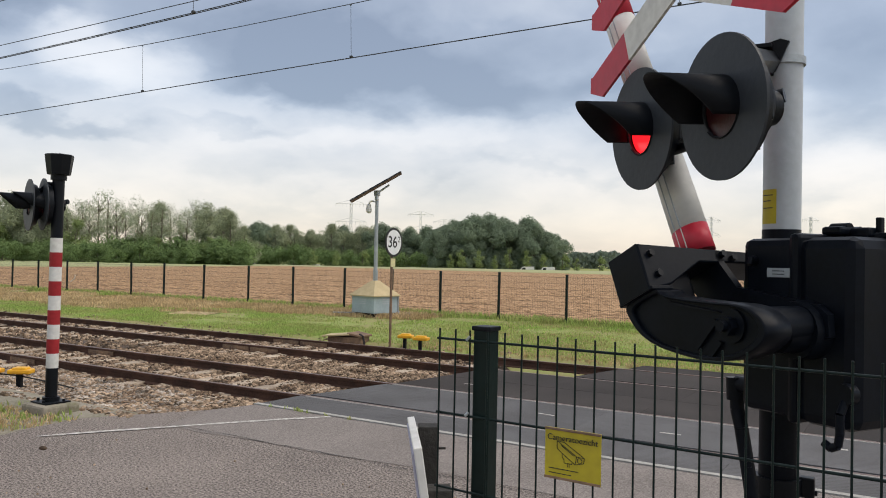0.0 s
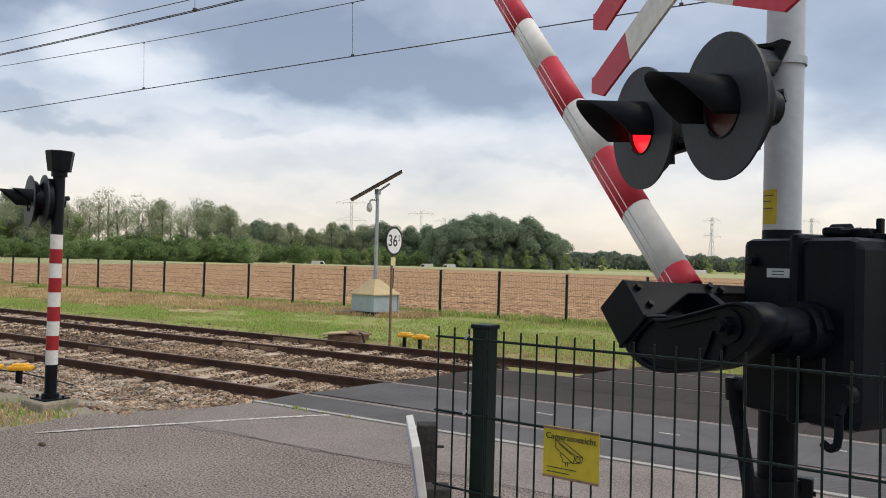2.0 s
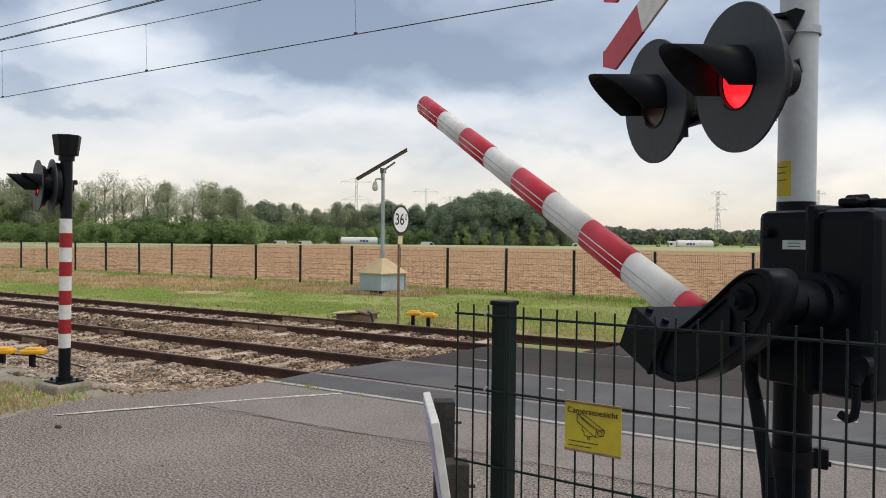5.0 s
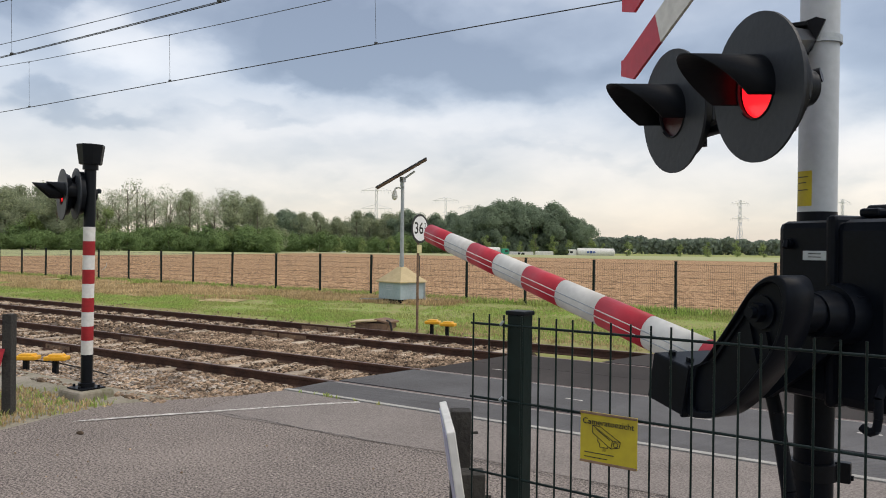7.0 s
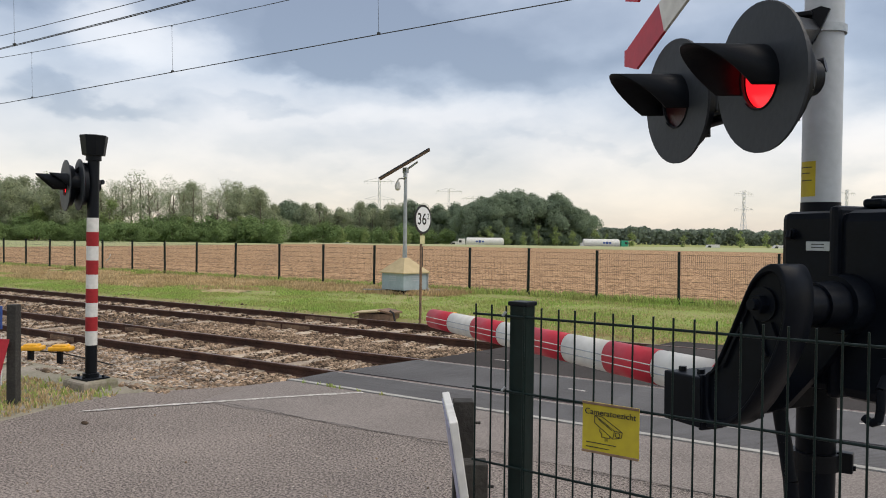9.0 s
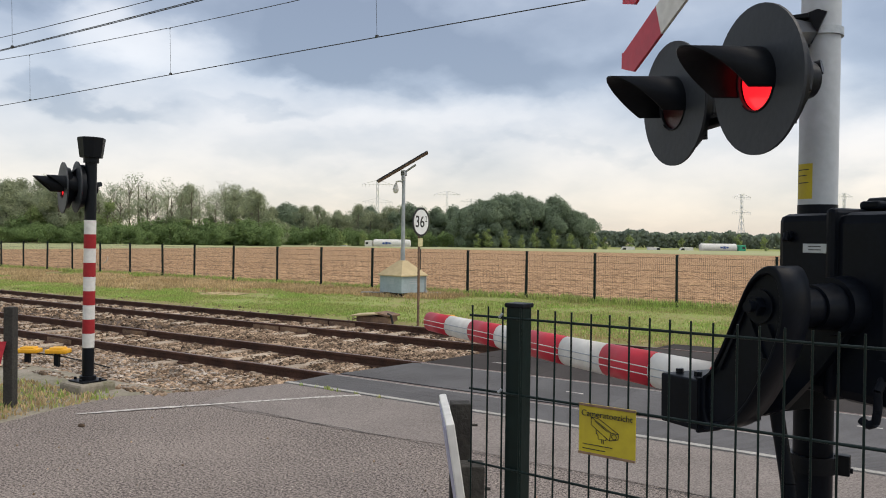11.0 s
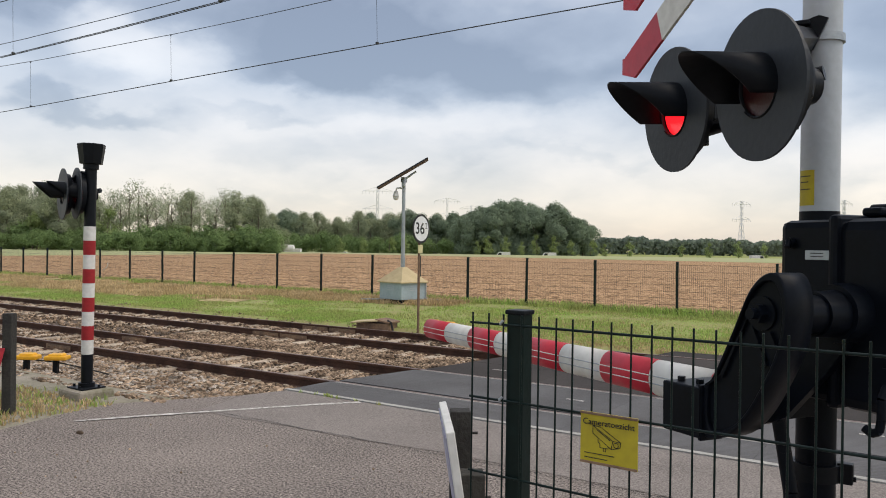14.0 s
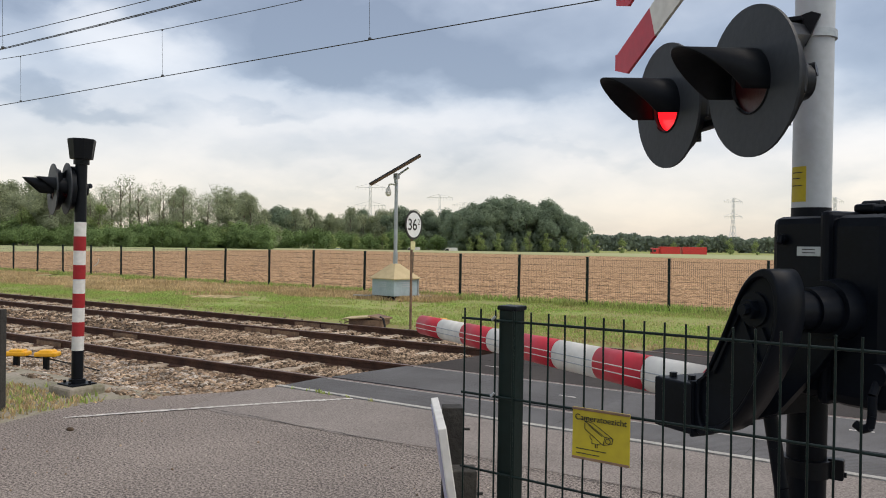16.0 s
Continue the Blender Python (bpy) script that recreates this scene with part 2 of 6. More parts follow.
M = dict(
    grass=mat("grass_ground", (0.25, 0.32, 0.095), 0.95, col2=(0.3, 0.265, 0.13), scale=0.7, fine=12, bump=0.5, depth=0.03, spec=0.05, grain=1.1, crisp=0.7),
    blade=mat("grass_blade", (0.35, 0.48, 0.125), 0.7, col2=(0.42, 0.42, 0.165), scale=0.8, fine=5, bump=0, island=0.35, thin=0.45, spec=0.15),
    straw=mat("dry_grass", (0.66, 0.51, 0.3), 0.85, col2=(0.42, 0.31, 0.16), scale=0.8, fine=5, bump=0, island=0.3, thin=0.35, spec=0.1),
    field=mat("ploughed_soil", (0.57, 0.37, 0.212), 0.95, col2=(0.19, 0.112, 0.06), scale=0.8, fine=4.5, bump=1.0, depth=0.2, grain=1.5, blotch=0.5, spec=0.1, crisp=0.75),
    crop=mat("young_crop", (0.29, 0.33, 0.13), 0.95, col2=(0.35, 0.34, 0.18), scale=0.03, fine=0.6, bump=0.2),
    asphalt=mat("worn_asphalt", (0.325, 0.28, 0.25), 0.92, col2=(0.055, 0.046, 0.042), scale=0.8, fine=50, bump=0.25, depth=0.003, spec=0.2, grain=2.6, blotch=0.3, crisp=0.85),
    asphalt_new=mat("newer_asphalt", (0.285, 0.253, 0.232), 0.92, col2=(0.125, 0.108, 0.098), scale=1.3, fine=60, bump=0.2, depth=0.004, spec=0.2, grain=1.7, blotch=0.3, crisp=0.85),
    panel=mat("ribbed_crossing_panel", (0.135, 0.133, 0.136), 0.8, col2=(0.092, 0.089, 0.09), scale=1.2, fine=90, bump=0.5, depth=0.006, rnd=0.08, spec=0.2),
    panel_dark=mat("dark_rubber_panel", (0.06, 0.053, 0.05), 0.85, col2=(0.038, 0.033, 0.031), scale=0.9, fine=90, bump=0.4, depth=0.005, rnd=0.08, spec=0.12),
    paint=mat("worn_road_paint", (0.62, 0.595, 0.555), 0.75, col2=(0.26, 0.235, 0.215), scale=9, fine=38, bump=0.2, grain=1.6, spec=0.2, crisp=0.8),
    concrete=mat("grey_concrete", (0.4, 0.39, 0.36), 0.85, col2=(0.27, 0.26, 0.24), scale=3, fine=50, bump=0.3),
    crack=mat("tar_crack", (0.035, 0.034, 0.033), 0.9),
    ballast=mat("ballast_bed", (0.14, 0.098, 0.066), 0.95, col2=(0.05, 0.034, 0.024), scale=3, fine=26, bump=1.0, depth=0.05),
    stone_grey=mat("grey_ballast_stone", (0.42, 0.375, 0.325), 0.9, col2=(0.15, 0.122, 0.096), scale=2.5, fine=30, bump=0.3, island=0.55, spec=0.2),
    stone=mat("ballast_stone", (0.35, 0.26, 0.18), 0.9, col2=(0.09, 0.056, 0.034), scale=2.5, fine=30, bump=0.3, island=0.8, spec=0.2),
    rail=mat("rusty_rail", (0.095, 0.05, 0.035), 0.8, col2=(0.05, 0.028, 0.02), scale=4, fine=50, bump=0.3, spec=0.2),
    railtop=mat("worn_rail_head", (0.2, 0.135, 0.11), 0.5, 0.4, col2=(0.12, 0.08, 0.065), scale=3, fine=30, bump=0.05),
    sleeper=mat("concrete_sleeper", (0.46, 0.38, 0.29), 0.9, col2=(0.26, 0.195, 0.14), scale=3, fine=30, bump=0.4, rnd=0.2),
    black=mat("black_enamel", (0.006, 0.0078, 0.011), 0.4, col2=(0.0042, 0.0055, 0.0078), scale=5, fine=50, bump=0.05, spec=0.16),
    cast=mat("black_cast_iron", (0.0052, 0.0072, 0.0115), 0.36, col2=(0.0034, 0.0047, 0.0076), scale=8, fine=70, bump=0.12, depth=0.003, spec=0.09),
    disc=mat("dark_grey_backboard", (0.031, 0.036, 0.043), 0.5, col2=(0.025, 0.029, 0.036), scale=6, fine=40, bump=0.05, spec=0.3),
    grey=mat("grey_painted_steel", (0.45, 0.485, 0.515), 0.5, 0.0, col2=(0.39, 0.42, 0.445), scale=3, fine=30, bump=0.06),
    galv=mat("galvanised_steel", (0.42, 0.45, 0.47), 0.45, 0.45, col2=(0.3, 0.33, 0.35), scale=6, fine=40, bump=0.1),
    white=mat("white_paint", (0.7, 0.69, 0.655), 0.62, col2=(0.56, 0.55, 0.52), scale=3, fine=25, bump=0.05, spec=0.25),
    red=mat("red_reflective", (0.52, 0.026, 0.048), 0.45, col2=(0.42, 0.02, 0.038), scale=4, fine=25, bump=0.05, spec=0.4),
    red_old=mat("weathered_red_paint", (0.34, 0.026, 0.03), 0.6, col2=(0.27, 0.02, 0.024), scale=4, fine=25, bump=0.05, spec=0.2),
    green=mat("dark_green_coating", (0.006, 0.016, 0.015), 0.38, col2=(0.004, 0.0105, 0.0095), scale=6, fine=40, bump=0.05, spec=0.2),
    wood=mat("tarred_wood", (0.045, 0.042, 0.036), 0.9, col2=(0.022, 0.02, 0.018), scale=7, fine=40, bump=0.5),
    yellow=mat("yellow_plate", (0.5, 0.41, 0.03), 0.55, col2=(0.4, 0.32, 0.03), scale=6, fine=30, bump=0.04, spec=0.3),
    yellow_cap=mat("yellow_plastic", (0.8, 0.42, 0.01), 0.45, col2=(0.68, 0.33, 0.01), scale=6, fine=30, bump=0.05),
    ink=mat("black_print", (0.02, 0.02, 0.02), 0.6, bump=0),
    face=mat("sign_white", (0.78, 0.79, 0.8), 0.4, col2=(0.7, 0.71, 0.72), scale=4, fine=20, bump=0.02),
    blue=mat("blue_sign", (0.03, 0.08, 0.3), 0.45, bump=0.02),
    roof=mat("sand_painted_roof", (0.52, 0.42, 0.24), 0.7, col2=(0.42, 0.33, 0.18), scale=3, fine=30, bump=0.15),
    cabinet=mat("light_blue_grey_cabinet", (0.36, 0.44, 0.47), 0.55, col2=(0.29, 0.36, 0.38), scale=3, fine=20, bump=0.08),
    solar=mat("solar_cells", (0.035, 0.04, 0.055), 0.5, col2=(0.025, 0.03, 0.04), scale=4, bump=0.02, spec=0.3),
    lit=mat("lit_red_lens", (0.5, 0.01, 0.01), 0.3, emit=((1.0, 0.012, 0.02), 1.4), bump=0),
    # look of an unlit lens, worn by the added leaves that cover the glow
    dark_lens=mat("blink_leaf_unlit_red", (0.05, 0.006, 0.008), 0.4, col2=(0.035, 0.004, 0.006), scale=30, bump=0.1),
    leaf_dark=mat("dark_foliage", (0.265, 0.33, 0.225), 0.8, col2=(0.185, 0.235, 0.165), scale=0.2, fine=1.2, bump=0, island=0.13, thin=0.45, spec=0.03),
    leaf_mid=mat("spring_foliage", (0.385, 0.42, 0.265), 0.8, col2=(0.275, 0.31, 0.205), scale=0.2, fine=1.2, bump=0, island=0.2, thin=0.45, spec=0.03),
    leaf_light=mat("fresh_foliage", (0.34, 0.41, 0.17), 0.8, col2=(0.22, 0.28, 0.12), scale=0.2, fine=1.2, bump=0, island=0.3, thin=0.45, spec=0.03),
    leaf_bush=mat("hedge_foliage", (0.23, 0.315, 0.13), 0.8, col2=(0.15, 0.22, 0.09), scale=0.2, fine=1.2, bump=0, island=0.3, thin=0.4, spec=0.03),
    # greyed green: distance haze is mixed into this base colour
    leaf_far=mat("haze_tinted_far_foliage", (0.24, 0.285, 0.22), 0.9, col2=(0.18, 0.22, 0.18), scale=0.05, fine=0.5, bump=0, island=0.25, thin=0.4, spec=0.05),
    bark=mat("bark", (0.17, 0.14, 0.11), 0.95, col2=(0.1, 0.085, 0.065), scale=3, fine=20, bump=0.6),
    # near-white stands in for haze before the far grey pylons
    pylon=mat("haze_paled_pylon_steel", (0.8, 0.8, 0.8), 0.7, 0.0, bump=0),
    wire=mat("dark_wire", (0.05, 0.052, 0.055), 0.6, 0.2, bump=0),
    mesh=mat("fence_mesh_green", (0.02, 0.03, 0.026), 0.5, bump=0),
    rubber=mat("black_rubber", (0.02, 0.02, 0.02), 0.8, bump=0.1),
    rust=mat("rusty_sheet", (0.26, 0.165, 0.1), 0.85, col2=(0.13, 0.085, 0.06), scale=4, fine=30, bump=0.4),
    vred=mat("red_truck_paint", (0.62, 0.035, 0.03), 0.4, bump=0),
    vgreen=mat("green_truck_paint", (0.03, 0.35, 0.2), 0.4, bump=0),
    pale=mat("pale_yellow_plate", (0.66, 0.62, 0.33), 0.5, bump=0.02),
    thatch=mat("dry_thatch", (0.5, 0.38, 0.23), 0.95, col2=(0.25, 0.215, 0.1), scale=1.2, fine=9, bump=0.8, depth=0.06, spec=0.1, grain=1.2),
    faded=mat("faded_print", (0.42, 0.42, 0.52), 0.6, col2=(0.3, 0.3, 0.42), scale=9, fine=40, bump=0.03),
    dirt=mat("gravelly_soil", (0.3, 0.265, 0.215), 0.95, col2=(0.17, 0.16, 0.1), scale=1.4, fine=22, bump=0.7, depth=0.02),
    glass=mat("dark_window_glass", (0.03, 0.035, 0.04), 0.08, bump=0),
)


# slanting tread on the near crossing panels
tn, tl = M["panel"].node_tree.nodes, M["panel"].node_tree.links
t_co, t_map, t_wave, t_bump = (tn.new("ShaderNode" + k) for k in ("TexCoord", "Mapping", "TexWave", "Bump"))
t_map.inputs["Rotation"].default_value = (0, 0, radians(62))
t_wave.inputs["Scale"].default_value = 7.0
t_bump.inputs["Strength"].default_value, t_bump.inputs["Distance"].default_value = 0.9, 0.012
tl.new(t_co.outputs["Object"], t_map.inputs[0]); tl.new(t_map.outputs[0], t_wave.inputs["Vector"])
tl.new(t_wave.outputs["Fac"], t_bump.inputs["Height"])
tl.new(tn["Bump"].outputs[0], t_bump.inputs["Normal"])
tl.new(t_bump.outputs[0], tn["Principled BSDF"].inputs["Normal"])


# ---- mesh helpers ----
def box(bm, c, s, bevel=0.0, m=None):
    r = bmesh.ops.create_cube(bm, size=1.0)["verts"]
    for v in r:
        v.co = Vector((v.co.x * s[0] + c[0], v.co.y * s[1] + c[1], v.co.z * s[2] + c[2]))
    if bevel:
        es = list({e for v in r for e in v.link_edges})
        r = bmesh.ops.bevel(bm, geom=es, offset=bevel, segments=2, affect="EDGES", profile=0.5)["verts"]
    if m:
        bmesh.ops.transform(bm, matrix=m, verts=list({v for v in r}))
    return bm


def tube(bm, p0, p1, r0, r1=None, n=12, caps=True):
    p0, p1 = Vector(p0), Vector(p1)
    q = (p1 - p0).to_track_quat("Z", "Y")
    r1 = r0 if r1 is None else r1
    rings = []
    for p, r in ((p0, r0), (p1, r1)):
        rings.append([bm.verts.new(p + q @ Vector((r * math.cos(2 * math.pi * k / n), r * math.sin(2 * math.pi * k / n), 0))) for k in range(n)])
    for k in range(n):
        f = bm.faces.new((rings[0][k], rings[0][(k + 1) % n], rings[1][(k + 1) % n], rings[1][k]))
        f.smooth = n > 6
    if caps:
        ends = [[bm.verts.new(v.co) for v in ring] for ring in rings]
        bm.faces.new(ends[0][::-1])
        bm.faces.new(ends[1])
    return bm


def hose(bm, pts, r, n=10):
    for a, b in zip(pts, pts[1:]):
        tube(bm, a, b, r, n=n)
    return bm


def plate(bm, pts, y0, y1, bevel=0.0):
    """A flat shape in x and z, thick from y0 to y1."""
    a = [bm.verts.new((x, y0, z)) for x, z in pts]
    b = [bm.verts.new((x, y1, z)) for x, z in pts]
    fs = [bm.faces.new(a), bm.faces.new(b[::-1])]
    for k in range(len(pts)):
        fs.append(bm.faces.new((a[k], b[k], b[(k + 1) % len(pts)], a[(k + 1) % len(pts)])))
    bmesh.ops.recalc_face_normals(bm, faces=fs)
    if bevel:
        bmesh.ops.bevel(bm, geom=[e for f in fs[:2] for e in f.edges], offset=bevel, segments=2, affect="EDGES", profile=0.5)
    return bm


def dome(bm, c, r, sx=1, sy=1, sz=1, u=14, v=9):
    r_ = bmesh.ops.create_uvsphere(bm, u_segments=u, v_segments=v, radius=r)["verts"]
    for w in r_:
        w.co = Vector((w.co.x * sx + c[0], w.co.y * sy + c[1], w.co.z * sz + c[2]))
        for f in w.link_faces:
            f.smooth = True
    return bm


def part(name, bm, material, parent=None, label="", m=None):
    me = bpy.data.meshes.new(name)
    bm.to_mesh(me)
    bm.free()
    me.materials.append(material)
    ob = new(name, me)
    if parent is not None:
        ob.parent = parent
    if m is not None:
        ob.matrix_basis = m
    return tagged(ob, label)


def same_part(name, me, parent, m):
    ob = new(name, me)
    ob.parent, ob.matrix_basis = parent, m
    return ob


def thing(name, label, category, m=None, group="", kind=""):
    ob = new(name)
    ob.empty_display_size = 0.1
    if m is not None:
        ob.matrix_basis = m
    return tagged(ob, label, category, group, kind)


def mesh_of(name, verts, faces, material):
    me = bpy.data.meshes.new(name)
    me.from_pydata(verts, [], faces)
    me.update()
    me.materials.append(material)
    return me


def B():
    return bmesh.new()


rng = random.Random(7)


# ---- large structure ----
Y1, Y2, Y3, Y4 = 7.70, 9.21, 11.48, 12.98        # rails
FENCE_Y = 19.77


def dip(x, y):
    """The land falls away behind the ploughed field, where the road runs."""
    d = y * math.cos(radians(33.41)) - x * math.sin(radians(33.41))
    f = min(max((d - 198) / 26, 0), 1)
    return 1.75 * f * f * (3 - 2 * f)


def ground_z(x, y):
    if y < 5.5:
        return -0.03
    if y < 13.75:
        return -0.32
    if y < 19.6:
        return -0.03 + 0.17 * (y - 13.75) / 5.85
    return 0.14 - (dip(x, y) if y > 40 else 0)


def sheet(name, xs, ys, zf, material, label, category="", kind="structure"):
    verts = [(x, y, zf(x, y)) for y in ys for x in xs]
    nx = len(xs)
    faces = [(j * nx + i, j * nx + i + 1, (j + 1) * nx + i + 1, (j + 1) * nx + i) for j in range(len(ys) - 1) for i in range(nx - 1)]
    ob = new(name, mesh_of(name, verts, faces, material))
    for p in ob.data.polygons:
        p.use_smooth = True
    return tagged(ob, label, category, kind=kind)


def build_ground():
    xs = [-2600, -1200, -700] + [-500 + 20 * k for k in range(22)] + [-60, -40] + [x * 0.8 for x in range(-37, 12)] + [12] + [40 + 20 * k for k in range(20)] + [500, 1200, 2600]
    ys = [-600, -100, -30, -8, 0, 3, 4, 5, 5.49, 5.5, 6.2, 13.2, 13.75, 14.2] + [14.6 + 0.5 * k for k in range(11)] + [20, 25, 39] + [48 + 8 * k for k in range(56)] + [560, 800, 1200, 4000]
    sheet("ground", xs, ys, lambda x, y: ground_z(x, y) + (0.05 * noise.noise((x * 0.5, y * 0.7, 0)) if 14 < y < 19.9 else 0), M["grass"],
          "green grass verge running out to flat farmland", "ground")


def build_field():
    xs = [-70 + 0.45 * k for k in range(174)] + [9 + 6 * k for k in range(30)]
    ys = [20.2 + 0.4 * k for k in range(70)] + [48.5 + 3 * k for k in range(26)] + [125.0]

    def z(x, y):
        near = max(0.0, 1 - (y - 20) / 60)
        lump = abs(noise.noise((x * 1.1, y * 1.4, 3))) * 0.12 + abs(noise.noise((x * 2.7, y * 2.9, 9))) * 0.08
        return ground_z(x, y) + 0.02 + (0.02 + near) * lump

    def edge(x, y):
        return (x - (12.0 + (y - 20) * 0.32) * (1 if x < -30 else 0) * (-x - 30) / 40, y)
    verts, nx = [], len(xs)
    for y in ys:
        for x in xs:
            ex, ey = edge(x, y)
            verts.append((ex, ey, z(ex, ey)))
    faces = [(j * nx + i, j * nx + i + 1, (j + 1) * nx + i + 1, (j + 1) * nx + i) for j in range(len(ys) - 1) for i in range(nx - 1)]
    tagged(new("field", mesh_of("field", verts, faces, M["field"])), "bare brown ploughed field behind the fence", "field", kind="structure")
    # pale young crop behind and beside the ploughed land
    sheet("crop_strip", [-400 + 16 * k for k in range(51)], [124.9 + 8 * k for k in range(31)], lambda x, y: ground_z(x, y) + 0.045, M["crop"],
          "pale green strip of young crop beyond the ploughed field", "field")
    verts, rows_ = [], [30 + 5.93 * k for k in range(17)]
    for y in rows_:
        x1 = -84 - 0.325 * (y - 30)
        verts += [(-400 + (x1 + 400) * k / 20, y, ground_z(-400 + (x1 + 400) * k / 20, y) + 0.035) for k in range(21)]
    faces = [(21 * j + i, 21 * j + i + 1, 21 * j + i + 22, 21 * j + i + 21) for j in range(16) for i in range(20)]
    tagged(new("crop_side", mesh_of("crop_side", verts, faces, M["crop"])), "pale green young crop beside the ploughed field", "field", kind="structure")


def strip(name, pts, z, material, label, category, thick=0.0):
    bm = B()
    top = [bm.verts.new((x, y, z)) for x, y in pts]
    f = bm.faces.new(top)
    bmesh.ops.recalc_face_normals(bm, faces=[f])
    if f.normal.z < 0:
        f.normal_flip()
    if thick:
        r = bmesh.ops.extrude_face_region(bm, geom=[f])
        bmesh.ops.translate(bm, verts=[v for v in r["geom"] if isinstance(v, bmesh.types.BMVert)], vec=(0, 0, -thick))
        bmesh.ops.recalc_face_normals(bm, faces=bm.faces)
    return tagged(part(name, bm, material), label, category, kind="structure")


def build_road():
    strip("road", [(-7.55, -20), (14, -20), (14, 6.86), (-6.82, 6.86), (-7.0, 6.3), (-7.45, 5.6), (-7.72, 5.15), (-7.66, 4.5), (-7.45, 3.7)], 0.0, M["asphalt"],
          "worn grey asphalt road before the railway crossing", "road", 0.3)
    strip("road_patch", [(-6.72, 5.5), (-6.2, 5.44), (-5.4, 5.52), (-4.65, 5.5), (-3.7, 5.6), (-1.5, 5.55), (3, 5.6), (13.9, 5.5), (13.9, 6.84), (-6.78, 6.84), (-6.95, 6.3)], 0.004, M["asphalt_new"],
          "newer smooth asphalt strip along the crossing", "road")
    # ragged tar joint between the two
    bm = B()
    xs = [-6.6 + 0.09 * k for k in range(110)]
    a, b = [], []
    for x in xs:
        y = 5.52 + 0.07 * noise.noise((x * 2, 1, 0)) + 0.035 * noise.noise((x * 9, 2, 0))
        w = 0.002 + 0.011 * abs(noise.noise((x * 6, 5, 0)))
        a.append(bm.verts.new((x, y - w, 0.008)))
        b.append(bm.verts.new((x, y + w, 0.008)))
    for k in range(len(xs) - 1):
        bm.faces.new((a[k], a[k + 1], b[k + 1], b[k]))
    tagged(part("road_joint", bm, M["crack"]), "thin dark crack between old and new asphalt", "crack", kind="structure")
    # worn edge line, slanting to the crossing
    bm = B()
    path = [(-7.25, 4.38), (-7.0, 4.8), (-6.46, 5.62), (-5.95, 6.38), (-5.6, 6.84)]
    pts = []
    for (x0, y0), (x1, y1) in zip(path, path[1:]):
        for k in range(26):
            f = k / 26
            pts.append((x0 + (x1 - x0) * f, y0 + (y1 - y0) * f))
    a, b = [], []
    for i, (x, y) in enumerate(pts):
        w = max(0.006, 0.034 + 0.02 * noise.noise((x * 9, y * 9, 0)) + 0.014 * noise.noise((x * 31, y * 31, 2))) * min(1, 0.25 + i / 14)
        a.append(bm.verts.new((x - w * 0.83, y + w * 0.55, 0.0085)))
        b.append(bm.verts.new((x + w * 0.83, y - w * 0.55, 0.0085)))
    for k in range(len(pts) - 1):
        bm.faces.new((a[k], a[k + 1], b[k + 1], b[k]))
    tagged(part("road_line", bm, M["paint"]), "worn white edge line slanting to the crossing", "road marking", kind="structure")
    strip("kerb_strip", [(-6.85, 6.87), (14, 6.87), (14, 6.945), (-6.85, 6.945)], 0.012, M["concrete"], "pale concrete edge strip along the crossing panels", "kerb", 0.3)
    strip("soil_strip", [(-40, 2.0), (-7.4, 2.0), (-7.45, 3.7), (-7.66, 4.5), (-7.72, 5.15), (-7.45, 5.6), (-7.4, 5.75), (-40, 5.75)], -0.012, M["dirt"], "bare gravelly soil beside the asphalt", "soil", 0.2)
    bm = B()
    for k in range(90):
        dome(bm, (rng.uniform(-7.3, -1), rng.uniform(2.2, 5.2), 0.004), rng.uniform(0.004, 0.011), u=6, v=4)
    dome(bm, (-6.75, 4.15, 0.01), 0.028, 1.6, 1, 0.7, 8, 5)
    tagged(part("grit", bm, M["stone"]), "small loose stones lying on the asphalt", "grit", kind="stuff")
    # pale chippings standing out of the worn surface
    verts, faces = [], []
    for _ in range(9000):
        x, y = rng.uniform(-7.4, 1.5), 1.2 + 4.2 * rng.random() ** 0.8
        r, a = rng.uniform(0.003, 0.008), rng.uniform(0, 6.28)
        o = len(verts)
        verts += [(x + r * rng.uniform(0.6, 1.2) * math.cos(a + k * 1.2566), y + r * rng.uniform(0.6, 1.2) * math.sin(a + k * 1.2566), 0.0005) for k in range(5)] + [(x, y, 0.0015 + r * 0.3)]
        faces += [(o + k, o + (k + 1) % 5, o + 5) for k in range(5)]
    tagged(new("chippings", mesh_of("chippings", verts, faces, M["stone_grey"])), "pale stone chippings set in the worn asphalt", "grit", kind="stuff")


